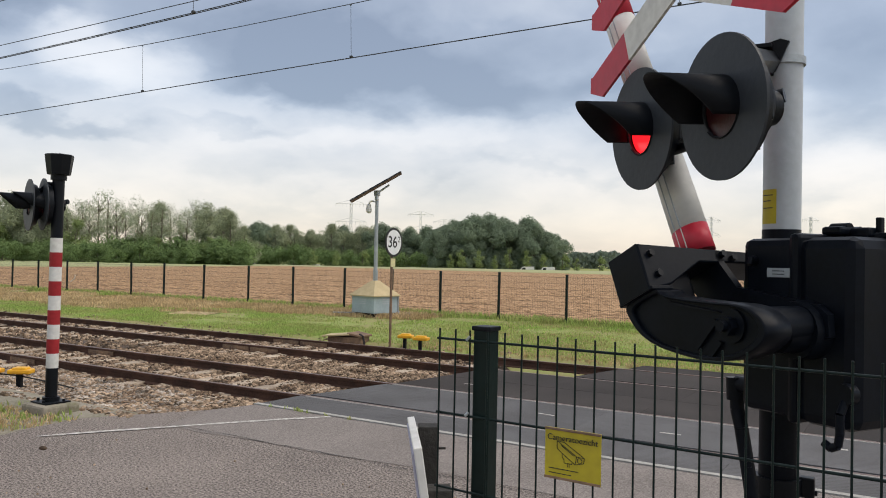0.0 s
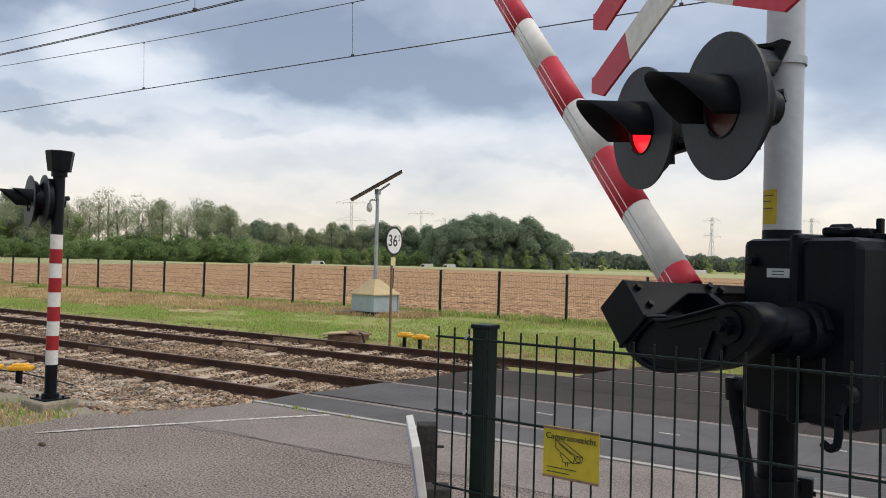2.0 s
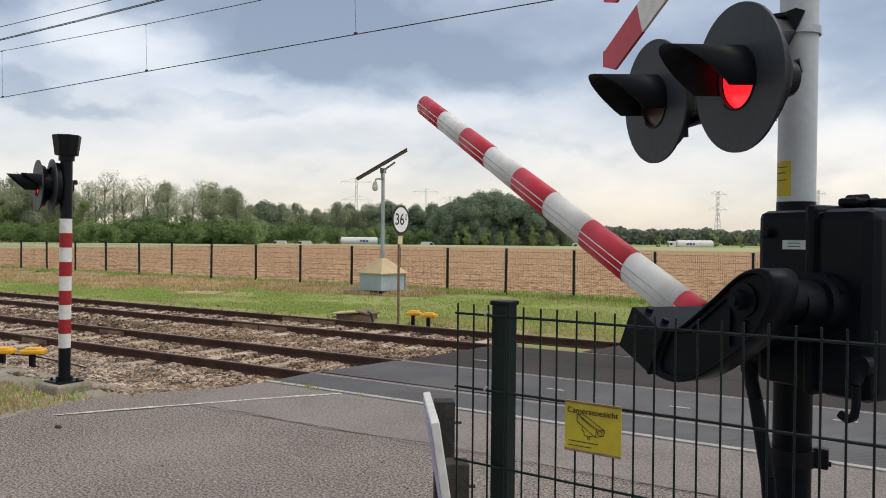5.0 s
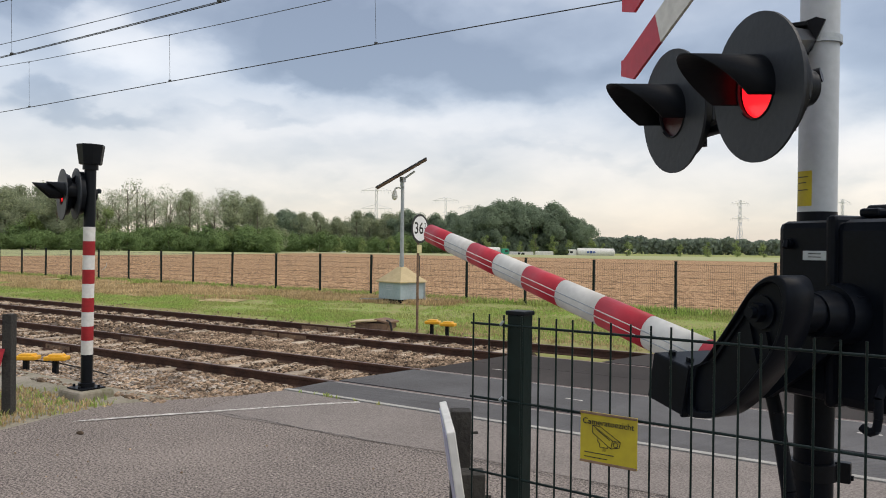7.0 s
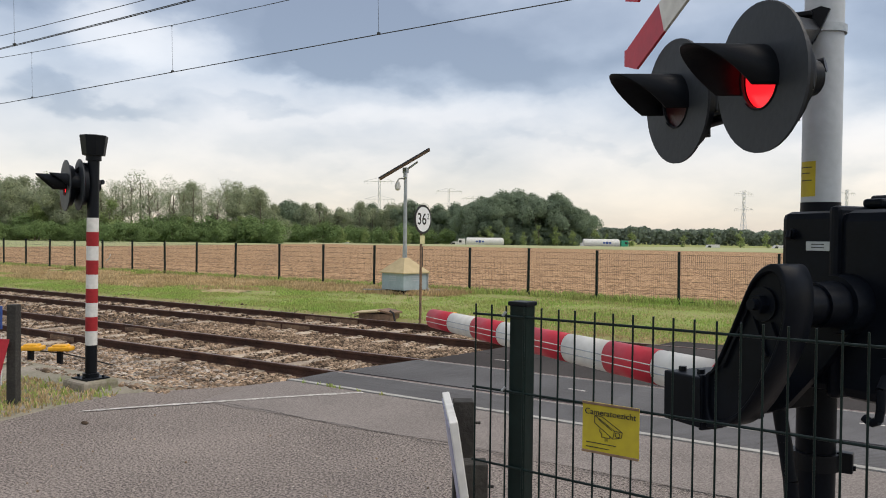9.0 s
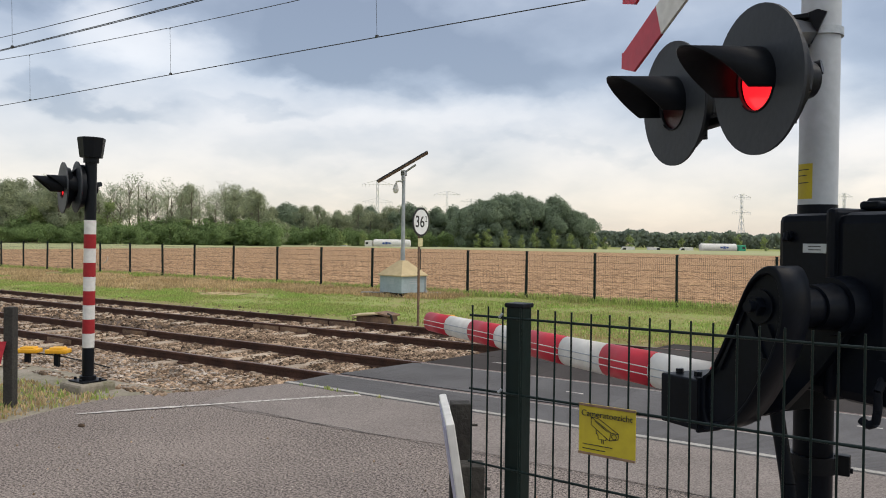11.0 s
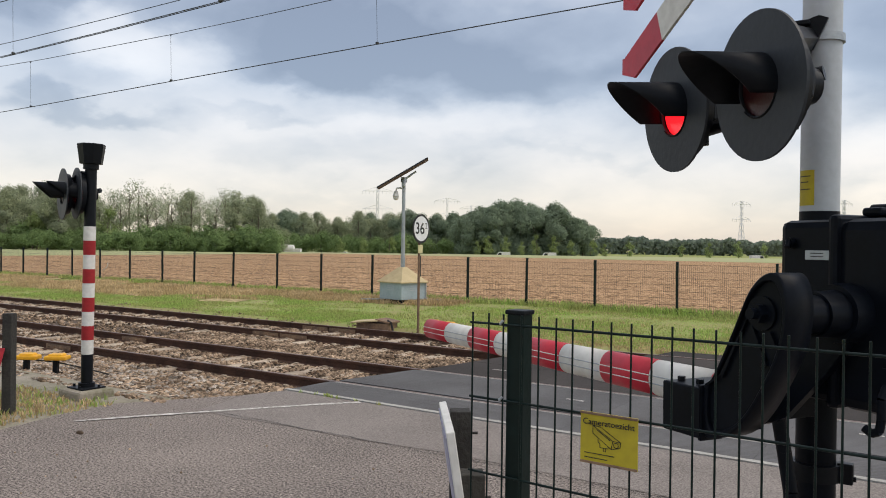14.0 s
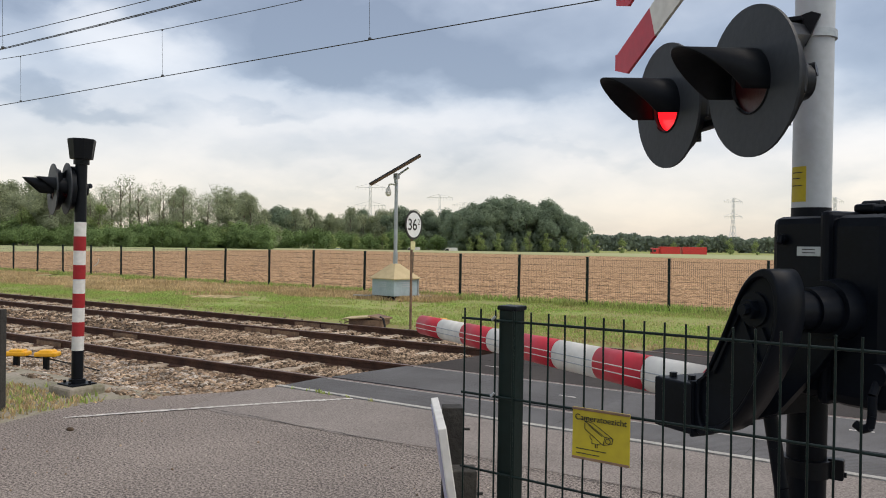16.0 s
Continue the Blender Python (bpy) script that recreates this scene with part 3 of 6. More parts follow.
def build_tracks():
    # uneven bed of ballast
    xs = [-420, -200, -120, -80, -60, -50] + [-45 + 0.3 * k for k in range(128)] + [-6.5, -6.2, 20]
    ys = [5.42, 5.55, 5.7] + [5.85 + 0.25 * k for k in range(31)] + [13.75, 13.9]

    def z(x, y):
        base = -0.15
        if y < 6.0:
            base = -0.02 - 0.07 * (y - 5.42) / 0.58
        elif y > 13.5:
            base = -0.15 + 0.12 * (y - 13.5) / 0.4
        return base + 0.035 * noise.noise((x * 2.2, y * 2.2, 4)) if x < -6.6 else -0.3
    sheet("ballast_bed", xs, ys, z, M["ballast"], "brown crushed-stone ballast bed under both tracks", "ballast")
    # loose stones, joined
    verts, faces = [], []
    shapes = []
    for s in range(10):
        bm = B()
        bmesh.ops.create_icosphere(bm, subdivisions=1, radius=1.0)
        for v in bm.verts:
            v.co = Vector((v.co.x * rng.uniform(0.75, 1.25), v.co.y * rng.uniform(0.65, 1.1), v.co.z * rng.uniform(0.5, 0.9)))
        bm.verts.ensure_lookup_table()
        shapes.append(([v.co.copy() for v in bm.verts], [[v.index for v in f.verts] for f in bm.faces]))
        bm.free()

    def scatter(count, x0, x1, y0, y1, r0, r1, bias=1.0):
        for _ in range(count):
            x, y = x1 - (x1 - x0) * rng.random() ** bias, rng.uniform(y0, y1)
            if x > -6.9 - 0.35 * (y > 6.9) + 0.18 * max(0, y - 7.0) or (y < 5.95 and x > -7.3):
                continue
            if min(abs(y - r) for r in (Y1, Y2, Y3, Y4)) < 0.1:
                continue
            co, fs = shapes[rng.randrange(10)]
            r = rng.uniform(r0, r1)
            rot = Euler((rng.uniform(-0.6, 0.6), rng.uniform(-0.6, 0.6), rng.uniform(0, 6.3))).to_matrix()
            o, base = len(verts), Vector((x, y, z(x, y) + r * 0.28))
            verts.extend(tuple(base + rot @ (c * r)) for c in co)
            faces.extend([tuple(i + o for i in f) for f in fs])
    scatter(17000, -13.5, -6.4, 5.45, 11.3, 0.017, 0.042)
    scatter(11500, -26, -12, 5.5, 13.6, 0.022, 0.05, 1.5)
    scatter(6500, -13.5, -5.8, 9.3, 13.6, 0.02, 0.044)
    scatter(2600, -30, -5.0, 13.3, 13.9, 0.018, 0.045)
    scatter(3000, -48, -25, 5.6, 13.6, 0.04, 0.08, 1.4)
    scatter(6000, -15, -7.2, 5.5, 7.5, 0.022, 0.046)
    ob = new("ballast_stones", mesh_of("ballast_stones", verts, faces, M["stone"]))
    tagged(ob, "loose grey and rust-brown ballast stones between the rails", "ballast", kind="stuff")
    verts, faces = [], []
    scatter(5200, -16, -7.6, 5.45, 7.4, 0.024, 0.046, 0.8)
    tagged(new("grey_ballast", mesh_of("grey_ballast", verts, faces, M["stone_grey"])), "pale grey ballast stones heaped beside the near track", "ballast", kind="stuff")
    for x, y, a in ((-0.66, 8.6, 8), (-3.7, 8.45, -6), (-5.5, 9.85, 4), (-2.2, 8.3, 3)):
        bm = B()
        box(bm, (0, 0, 0), (0.22, 0.035, 0.003), 0, pose(x, y, 0.0065, 0, 0, a))
        tagged(part("paint_scrap", bm, M["paint"]), "scrap of old white road paint on the panels", "road marking", kind="structure")
    # sleepers, one mesh shared
    bm = B()
    box(bm, (0, 0, 0), (0.25, 2.5, 0.2), 0.03)
    for s in (-1, 1):
        for k in (-1, 1):
            box(bm, (0, s * 0.7535 + k * 0.11, 0.108), (0.08, 0.05, 0.03), 0.008)
    me = bpy.data.meshes.new("sleeper")
    bm.to_mesh(me)
    bm.free()
    me.materials.append(M["sleeper"])
    for ya in ((Y1 + Y2) / 2, (Y3 + Y4) / 2):
        x = -6.95
        while x > -75:
            ob = new("sleeper", me)
            ob.matrix_basis = pose(x + rng.uniform(-0.02, 0.02), ya, -0.228 + rng.uniform(-0.008, 0.012), 0, 0, rng.uniform(-1, 1))
            tagged(ob, "weathered concrete sleeper half sunk in the ballast", "sleeper", "sleepers of the tracks")
            x -= 0.62
    # rails: foot, web, head
    prof = [(-0.07, -0.155), (0.07, -0.155), (0.07, -0.142), (0.012, -0.122), (0.012, -0.045), (0.036, -0.035), (0.036, -0.006), (0.03, 0), (-0.03, 0), (-0.036, -0.006), (-0.036, -0.035), (-0.012, -0.045), (-0.012, -0.122), (-0.07, -0.142)]
    for y in (Y1, Y2, Y3, Y4):
        bm = B()
        xs_ = [-420, -150, -60, -30, 20]
        rings = [[bm.verts.new((x, y + a, 0.004 + b)) for a, b in prof] for x in xs_]
        for r0, r1 in zip(rings, rings[1:]):
            for k in range(len(prof)):
                f = bm.faces.new((r0[k], r1[k], r1[(k + 1) % len(prof)], r0[(k + 1) % len(prof)]))
                f.material_index = 1 if k == 7 else 0
        bm.faces.new(rings[0]); bm.faces.new(rings[-1][::-1])
        bmesh.ops.recalc_face_normals(bm, faces=bm.faces)
        rail = part("rail", bm, M["rail"])
        rail.data.materials.append(M["railtop"])
        tagged(rail, "long rusty brown steel rail with a worn head", "rail", "rails of the tracks")
        if y in (Y1, Y2, Y3, Y4):
            for x in ((-13.2, -33.0) if y in (Y1, Y2) else (-12.0, -11.2)):
                bm = B()
                for s in (-1, 1):
                    box(bm, (x, y + s * 0.024, -0.08), (0.75, 0.02, 0.085), 0.006)
                    for k in range(4):
                        tube(bm, (x - 0.28 + 0.18 * k, y + s * 0.03, -0.08), (x - 0.28 + 0.18 * k, y + s * 0.055, -0.08), 0.016, n=6)
                part("fishplate", bm, M["rust"], rail)
    # crossing panels between and beside the rails
    crossing = thing("crossing_deck", "dark grey rubber panels forming the level crossing deck", "crossing deck", kind="structure")

    def panels(y0, y1, left0, left1, material="panel"):
        x, k = left0, 0
        while x < 13:
            x1 = x + 1.8
            bm = B()
            la = left1 if k == 0 else x
            pts = [(x if k else left0, y0), (x1 - 0.003, y0), (x1 - 0.003, y1), (la, y1)]
            vs = [bm.verts.new((a, b, 0.004)) for a, b in pts]
            f = bm.faces.new(vs)
            r = bmesh.ops.extrude_face_region(bm, geom=[f])
            bmesh.ops.translate(bm, verts=[v for v in r["geom"] if isinstance(v, bmesh.types.BMVert)], vec=(0, 0, -0.16))
            bmesh.ops.recalc_face_normals(bm, faces=bm.faces)
            part("panel", bm, M[material], crossing)
            x, k = x1, k + 1
    panels(6.98, Y1 - 0.042, -6.82, -6.8)
    panels(Y1 + 0.085, Y2 - 0.085, -6.75, -6.5)
    panels(Y2 + 0.042, 10.33, -6.42, -6.25, "panel_dark")
    panels(10.34, Y3 - 0.042, -6.25, -6.1, "panel_dark")
    panels(Y3 + 0.085, Y4 - 0.085, -4.6, -4.3, "panel_dark")
    panels(Y4 + 0.042, 13.65, -4.2, -4.1, "panel_dark")
    for y, x0 in ((Y2 - 0.062, -6.4), (Y1 - 0.055, -6.7)):
        bm = B()
        box(bm, ((x0 + 13) / 2, y, 0.0), (13 - x0, 0.022, 0.014))
        part("edge_bar", bm, M["concrete"], crossing, "worn pale steel edge bar")


build_ground()
build_field()
build_road()
build_tracks()


# ---- verge: grass ----
def grass_tufts(name, count, region, h0, h1, material, label, spread=0.05):
    verts, faces = [], []
    for _ in range(count):
        x, y, z = region()
        for _ in range(5):
            a, h = rng.uniform(0, 6.28), rng.uniform(h0, h1)
            bx, by, w = x + rng.uniform(-spread, spread), y + rng.uniform(-spread, spread), rng.uniform(0.006, 0.016) * (1 + h)
            dx, dy, lean = math.cos(a), math.sin(a), rng.uniform(0.1, 0.7) * h
            o = len(verts)
            verts += [(bx - dy * w, by + dx * w, z - 0.03), (bx + dy * w, by - dx * w, z - 0.03),
                      (bx + dx * lean * 0.4 + dy * w * 0.7, by + dy * lean * 0.4 - dx * w * 0.7, z + h * 0.6), (bx + dx * lean, by + dy * lean, z + h)]
            faces += [(o, o + 1, o + 2), (o, o + 2, o + 3)]
    tagged(new(name, mesh_of(name, verts, faces, material)), label, "grass", kind="stuff")


def build_grass():
    def verge():
        x = -1.5 - 40 * rng.random() ** 1.3
        y = rng.uniform(13.72, 19.6)
        if x < -12 and y > 15.9 and noise.noise((x * 0.35, y * 0.5, 8)) > -0.25 and rng.random() < 0.85:
            y = rng.uniform(13.72, 15.9)
        return x, y, ground_z(x, y)

    def dry():
        while True:
            x = rng.uniform(-46, -12)
            y = 19.9 - 4.3 * min(1.0, max(0.35, (-x - 8) / 14)) * rng.random() ** 1.2
            if noise.noise((x * 0.35, y * 0.5, 8)) > -0.25:
                return x, y, ground_z(x, y)

    def foot():
        x = -1 - 42 * rng.random()
        y = rng.uniform(19.5, 20.3)
        return x, y, ground_z(x, y)

    def post_grass():
        while True:
            x, y = rng.uniform(-9.8, -7.55), rng.uniform(3.2, 5.35)
            if x < -7.72 and y < 5.3 and rng.random() < 0.25 + 0.75 * (y < 5.05):
                return x, y, -0.03

    def post_dry():
        x, y = rng.uniform(-9.5, -7.68), rng.uniform(3.3, 5.1)
        return x, y, -0.03

    def gap():
        return rng.uniform(-6.6, -5.0), 6.86 + rng.uniform(-0.02, 0.02), 0.0
    # dry thatch showing between the tufts below the fence
    verts, faces, ids = [], [], {}

    def vid(i, j):
        if (i, j) not in ids:
            ids[i, j] = len(verts)
            x, y = -46 + 0.25 * i, 15.6 + 0.2 * j
            verts.append((x, y, ground_z(x, y) + 0.05 * noise.noise((x * 0.5, y * 0.7, 0)) + 0.012 + 0.1 * max(0.0, noise.noise((x * 1.6, y * 2.2, 5)))))
        return ids[i, j]
    for i in range(136):
        for j in range(21):
            x, y = -46 + 0.25 * i, 15.6 + 0.2 * j
            if noise.noise((x * 0.35, y * 0.5, 8)) + 0.35 * noise.noise((x * 2, y * 2.4, 1)) + 0.2 * (y - 17.2) - 0.09 * max(0, x + 21) > -0.1:
                faces.append((vid(i, j), vid(i + 1, j), vid(i + 1, j + 1), vid(i, j + 1)))
    tagged(new("dry_thatch", mesh_of("dry_thatch", verts, faces, M["thatch"])), "dry straw-coloured thatch on the bank below the fence", "grass", kind="stuff")
    grass_tufts("verge_grass", 27000, verge, 0.015, 0.06, M["blade"], "short fresh green grass on the verge beside the track", 0.1)
    grass_tufts("dry_grass", 15000, dry, 0.02, 0.15, M["straw"], "patches of dry straw-coloured grass below the fence", 0.12)
    def edge():
        x = -9.5 + 9.5 * rng.random()
        y = 13.7 + 5.6 * rng.random() ** 2.6
        return x, y, ground_z(x, y)
    grass_tufts("edge_straw", 3600, edge, 0.015, 0.05, M["straw"], "dry straw mixed into the verge beside the rails", 0.1)
    grass_tufts("fence_grass", 2600, foot, 0.06, 0.22, M["blade"], "taller green grass along the fence foot", 0.12)
    grass_tufts("post_grass", 260, post_grass, 0.03, 0.1, M["blade"], "green grass tufts round the striped post", 0.06)
    grass_tufts("post_straw", 620, post_dry, 0.02, 0.08, M["straw"], "dry yellow grass beside the asphalt", 0.06)
    grass_tufts("joint_weeds", 10, gap, 0.02, 0.05, M["blade"], "tiny weeds growing in the road joint", 0.02)


# ---- fences ----
def build_far_fence():
    fence = thing("field_fence", "long dark green wire-mesh fence before the ploughed field", "fence")
    xs = [-62.5, -60.3, -58.1, -55.9, -53.7, -51.5, -49.4, -47.3, -45.3, -43.2, -41.2, -39.15, -37.11, -35.06, -33.0, -30.89, -28.77, -26.61, -24.67, -22.46, -20.16, -18.06, -15.84, -13.95,
          -12.18, -10.21, -8.13, -5.9, -3.53, -1.2, 1.1, 3.4, 5.7, 8.0]
    bm = B()
    box(bm, (0, 0, 0.71), (0.06, 0.06, 1.5), 0.006)
    box(bm, (0, 0, 1.47), (0.07, 0.07, 0.025), 0.005)
    for k in range(5):
        box(bm, (0.0, -0.038, 0.25 + 0.28 * k), (0.05, 0.02, 0.035))
    me = bpy.data.meshes.new("post")
    bm.to_mesh(me); bm.free()
    me.materials.append(M["green"])
    for i, x in enumerate(xs):
        same_part("post", me, fence, pose(x, FENCE_Y, 0.02 + 0.012 * rng.uniform(-1, 1), rng.uniform(-0.6, 0.6), rng.uniform(-0.8, 0.8), 0))
    for x0, x1 in zip(xs, xs[1:]):
        verts, faces = [], []

        def bar(ax, az, bx, bz, r):
            o = len(verts)
            if abs(bx - ax) < 1e-6:
                verts.extend([(ax - r, FENCE_Y, az), (ax + r, FENCE_Y - r, az), (ax, FENCE_Y + r, az), (bx - r, FENCE_Y, bz), (bx + r, FENCE_Y - r, bz), (bx, FENCE_Y + r, bz)])
            else:
                verts.extend([(ax, FENCE_Y, az - r), (ax, FENCE_Y - r, az + r), (ax, FENCE_Y + r, az), (bx, FENCE_Y, bz - r), (bx, FENCE_Y - r, bz + r), (bx, FENCE_Y + r, bz)])
            faces.extend([(o, o + 1, o + 4, o + 3), (o + 1, o + 2, o + 5, o + 4), (o + 2, o, o + 3, o + 5)])
        for k in range(8):
            bar(x0, 0.22 + 0.17 * k, x1, 0.22 + 0.17 * k, 0.0026)
        n = int((x1 - x0) / 0.05)
        for k in range(1, n):
            xx = x0 + (x1 - x0) * k / n
            bar(xx, 0.17, xx, 1.43, 0.0024)
        ob = new("mesh_panel", mesh_of("mesh_panel", verts, faces, M["mesh"]))
        ob.parent = fence
    ribbon = thing("ribbon", "torn white plastic strip caught on the wire fence", "litter")
    bm = B()
    hose(bm, [(-30.62, FENCE_Y - 0.02, 0.62), (-30.5, FENCE_Y - 0.03, 0.66), (-30.36, FENCE_Y - 0.03, 0.74), (-30.3, FENCE_Y - 0.02, 0.86), (-30.32, FENCE_Y - 0.015, 0.92)], 0.014, 6)
    part("strip", bm, M["white"], ribbon)


def build_near_fence():
    m = pose(-1.087, 1.805, 0, 0, 0, -3.49)
    fence = thing("mesh_fence", "dark green steel mesh fence with spiked top beside the barrier", "fence", m)
    bm = B()
    tube(bm, (0, 0, 0.05), (0, 0, 1.598), 0.0026, n=8)
    wire = bpy.data.meshes.new("vertical_wire")
    bm.to_mesh(wire); bm.free()
    wire.materials.append(M["green"])
    for k in range(49):
        same_part("vertical_wire", wire, fence, pose(0.05 * k + rng.uniform(-0.0008, 0.0008), 0, 0, 0, rng.uniform(-0.12, 0.12), 0))
    for k in range(8):
        bm = B()
        tube(bm, (-0.012, 0.005, 1.57 - 0.2 * k), (2.42, 0.005, 1.57 - 0.2 * k), 0.0034, n=8)
        part("horizontal_wire", bm, M["green"], fence)
    for x in (0.122, 2.38):
        bm = B()
        box(bm, (x, 0.04, 0.8), (0.05, 0.05, 1.6), 0.004)
        post = part("post", bm, M["green"], fence)
        bm = B()
        box(bm, (x, 0.04, 1.603), (0.058, 0.058, 0.012), 0.003)
        part("cap", bm, M["black"], post)
        for z in (1.57, 1.37, 0.97, 0.57):
            bm = B()
            hose(bm, [(x - 0.036, 0.03, z - 0.006), (x - 0.036, 0.0, z + 0.002), (x - 0.03, -0.006, z + 0.004), (x - 0.024, -0.004, z + 0.012)], 0.0035, 8)
            part("clip", bm, M["galv"], post, "shiny steel fixing clip")
    # camera notice
    sign = thing("camera_notice", "yellow camera surveillance notice tied to the mesh fence", "sign", m @ pose(0.402, -0.009, 1.3175, 0, 0, 0))
    bm = B()
    box(bm, (0, 0, 0), (0.147, 0.003, 0.124), 0.001)
    face = part("plate", bm, M["yellow"], sign)
    for z in (0.059, -0.059):
        bm = B()
        box(bm, (0, -0.003, z), (0.147, 0.003, 0.006), 0.001)
        part("edge_strip", bm, M["rust"], face)
    words("Cameratoezicht", 0.0205, M["ink"], face, pose(0, -0.0035, 0.0385, 90, 0, 0))
    bm = B()

    def stroke(pts, r=0.0008):
        for (x0, z0), (x1, z1) in zip(pts, pts[1:]):
            tube(bm, (x0, -0.003, z0), (x1, -0.003, z1), r, n=5)
    stroke([(-0.04, 0.031), (-0.04, 0.012), (0.008, -0.02), (0.03, -0.014), (0.032, -0.001), (0.012, 0.0), (-0.04, 0.031)])
    stroke([(-0.04, 0.031), (-0.02, 0.029), (0.032, -0.001)])
    stroke([(0.012, 0.0), (0.008, -0.02)])
    stroke([(-0.03, 0.022), (0.005, 0.0)])
    ring = [(0.02 + 0.006 * math.cos(k * 0.5236), -0.009 + 0.006 * math.sin(k * 0.5236)) for k in range(13)]
    stroke(ring)
    stroke([(-0.026, 0.0), (-0.026, -0.007), (-0.021, -0.012), (-0.021, -0.02), (0.0, -0.02), (0.0, -0.015)])
    stroke([(-0.012, -0.021), (-0.012, -0.029)]); stroke([(-0.007, -0.021), (-0.007, -0.029)])
    part("drawing", bm, M["ink"], face, "black outline drawing of a camera")
    for w, z in ((0.078, -0.0365), (0.06, -0.0475)):
        bm = B()
        box(bm, (-0.062 + w / 2, -0.0025, z), (w, 0.002, 0.0014))
        part("text_bar", bm, M["ink"], face)


def words(text, size, material, parent, m, name="lettering", weight=0.0):
    cu = bpy.data.curves.new(name, "FONT")
    cu.body, cu.size, cu.extrude, cu.align_x, cu.align_y, cu.offset = text, size, 0.0006, "CENTER", "CENTER", weight
    tmp = bpy.data.objects.new(name, cu)
    scene.collection.objects.link(tmp)
    me = bpy.data.meshes.new_from_object(tmp.evaluated_get(bpy.context.evaluated_depsgraph_get()))
    bpy.data.objects.remove(tmp)
    me.materials.clear()
    me.materials.append(material)
    ob = new(name, me)
    ob.parent, ob.matrix_basis = parent, m
    return ob


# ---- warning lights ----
BLINK_LEAVES = []


def signal_lamp(owner, m, label, size=0.26):
    """A round backboard (in x and z, facing -y) with hood, recessed always-glowing lens and two added leaves that cover
    it to imitate blinking.
    """
    bm = B()
    n = 48
    rings = [[bm.verts.new((r * math.cos(2 * math.pi * k / n), y, r * math.sin(2 * math.pi * k / n))) for k in range(n)] for r, y in ((0.098, -0.004), (size, -0.004), (size, 0.006), (0.098, 0.006))]
    for a, b in zip(rings, rings[1:] + rings[:1]):
        for k in range(n):
            bm.faces.new((a[k], a[(k + 1) % n], b[(k + 1) % n], b[k]))
    bmesh.ops.recalc_face_normals(bm, faces=bm.faces)
    disc = part("backboard", bm, M["disc"], owner, label, m)
    bm = B()
    n, r = 36, 0.109
    rings = []
    for rr in (r, r - 0.004):
        row = []
        for k in range(n + 1):
            a = math.radians(-22 + 224 * k / n)
            length = 0.275 - 0.25 * ((1 - math.sin(a)) / 2) ** 0.92
            row.append((bm.verts.new((rr * math.cos(a), -0.004, rr * math.sin(a))), bm.verts.new((rr * math.cos(a), -length, rr * math.sin(a)))))
        rings.append(row)
    for row in rings:
        for p, q in zip(row, row[1:]):
            bm.faces.new((p[0], q[0], q[1], p[1])).smooth = True
    for p, q, s, t in zip(rings[0], rings[0][1:], rings[1], rings[1][1:]):
        bm.faces.new((p[1], q[1], t[1], s[1]))
    for e in (0, -1):
        bm.faces.new((rings[0][e][0], rings[0][e][1], rings[1][e][1], rings[1][e][0]))
    bmesh.ops.recalc_face_normals(bm, faces=bm.faces)
    part("hood", bm, M["black"], disc)
    bm = B()
    tube(bm, (0, 0.013, 0), (0, 0.016, 0), 0.099, n=40)
    part("lens", bm, M["lit"], disc, "glowing red signal lens")
    bm = B()
    for k in range(20, 30):
        a, b = 2 * math.pi * k / 32, 2 * math.pi * (k + 1) / 32
        tube(bm, (0.103 * math.cos(a), -0.006, 0.103 * math.sin(a)), (0.103 * math.cos(b), -0.006, 0.103 * math.sin(b)), 0.0035, n=6)
    part("lens_rim", bm, M["black"], disc)
    bm = B()
    tube(bm, (0, 0.018, 0), (0, 0.06, 0), size * 0.84, size * 0.78, 36)
    tube(bm, (0, 0.06, 0), (0, 0.12, 0), size * 0.6, size * 0.5, 36)
    tube(bm, (0, 0.11, 0), (0, 0.14, 0), 0.115, 0.07, 24)
    box(bm, (0, 0.08, 0.13), (0.06, 0.07, 0.05), 0.01)
    box(bm, (0.11, 0.08, -0.02), (0.06, 0.05, 0.09), 0.012)
    part("housing", bm, M["black"], disc)
    bm = B()
    tube(bm, (0, 0.13, 0), (0, 0.2, 0), 0.075, 0.06, 20)
    tube(bm, (-0.02, 0.18, 0.03), (0.03, 0.225, 0.04), 0.025, n=12)
    part("rear_can", bm, M["black"], disc)
    for z in (0.15, -0.11):
        bm = B()
        box(bm, (-0.02, 0.09, z), (0.07, 0.11, 0.05), 0.012)
        tube(bm, (-0.02, 0.14, z - 0.03), (-0.02, 0.14, z + 0.03), 0.018, n=10)
        part("hinge", bm, M["black"], disc)
    # added leaves, no part of a real lamp: they hide the glow between blinks
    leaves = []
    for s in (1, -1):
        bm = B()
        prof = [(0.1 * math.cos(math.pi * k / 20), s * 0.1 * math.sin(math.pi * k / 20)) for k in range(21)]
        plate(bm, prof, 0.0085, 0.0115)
        leaves.append((part("shutter_leaf", bm, M["dark_lens"], disc, "dark red leaf added over the glowing lens to imitate its blinking"), s))
    BLINK_LEAVES.append(leaves)
    return disc


def face_to(x, y, z, nx, ny, tilt=0.0):
    """A pose whose -y looks along (nx, ny)."""
    return pose(x, y, z, tilt, 0, math.degrees(math.atan2(nx, -ny)))


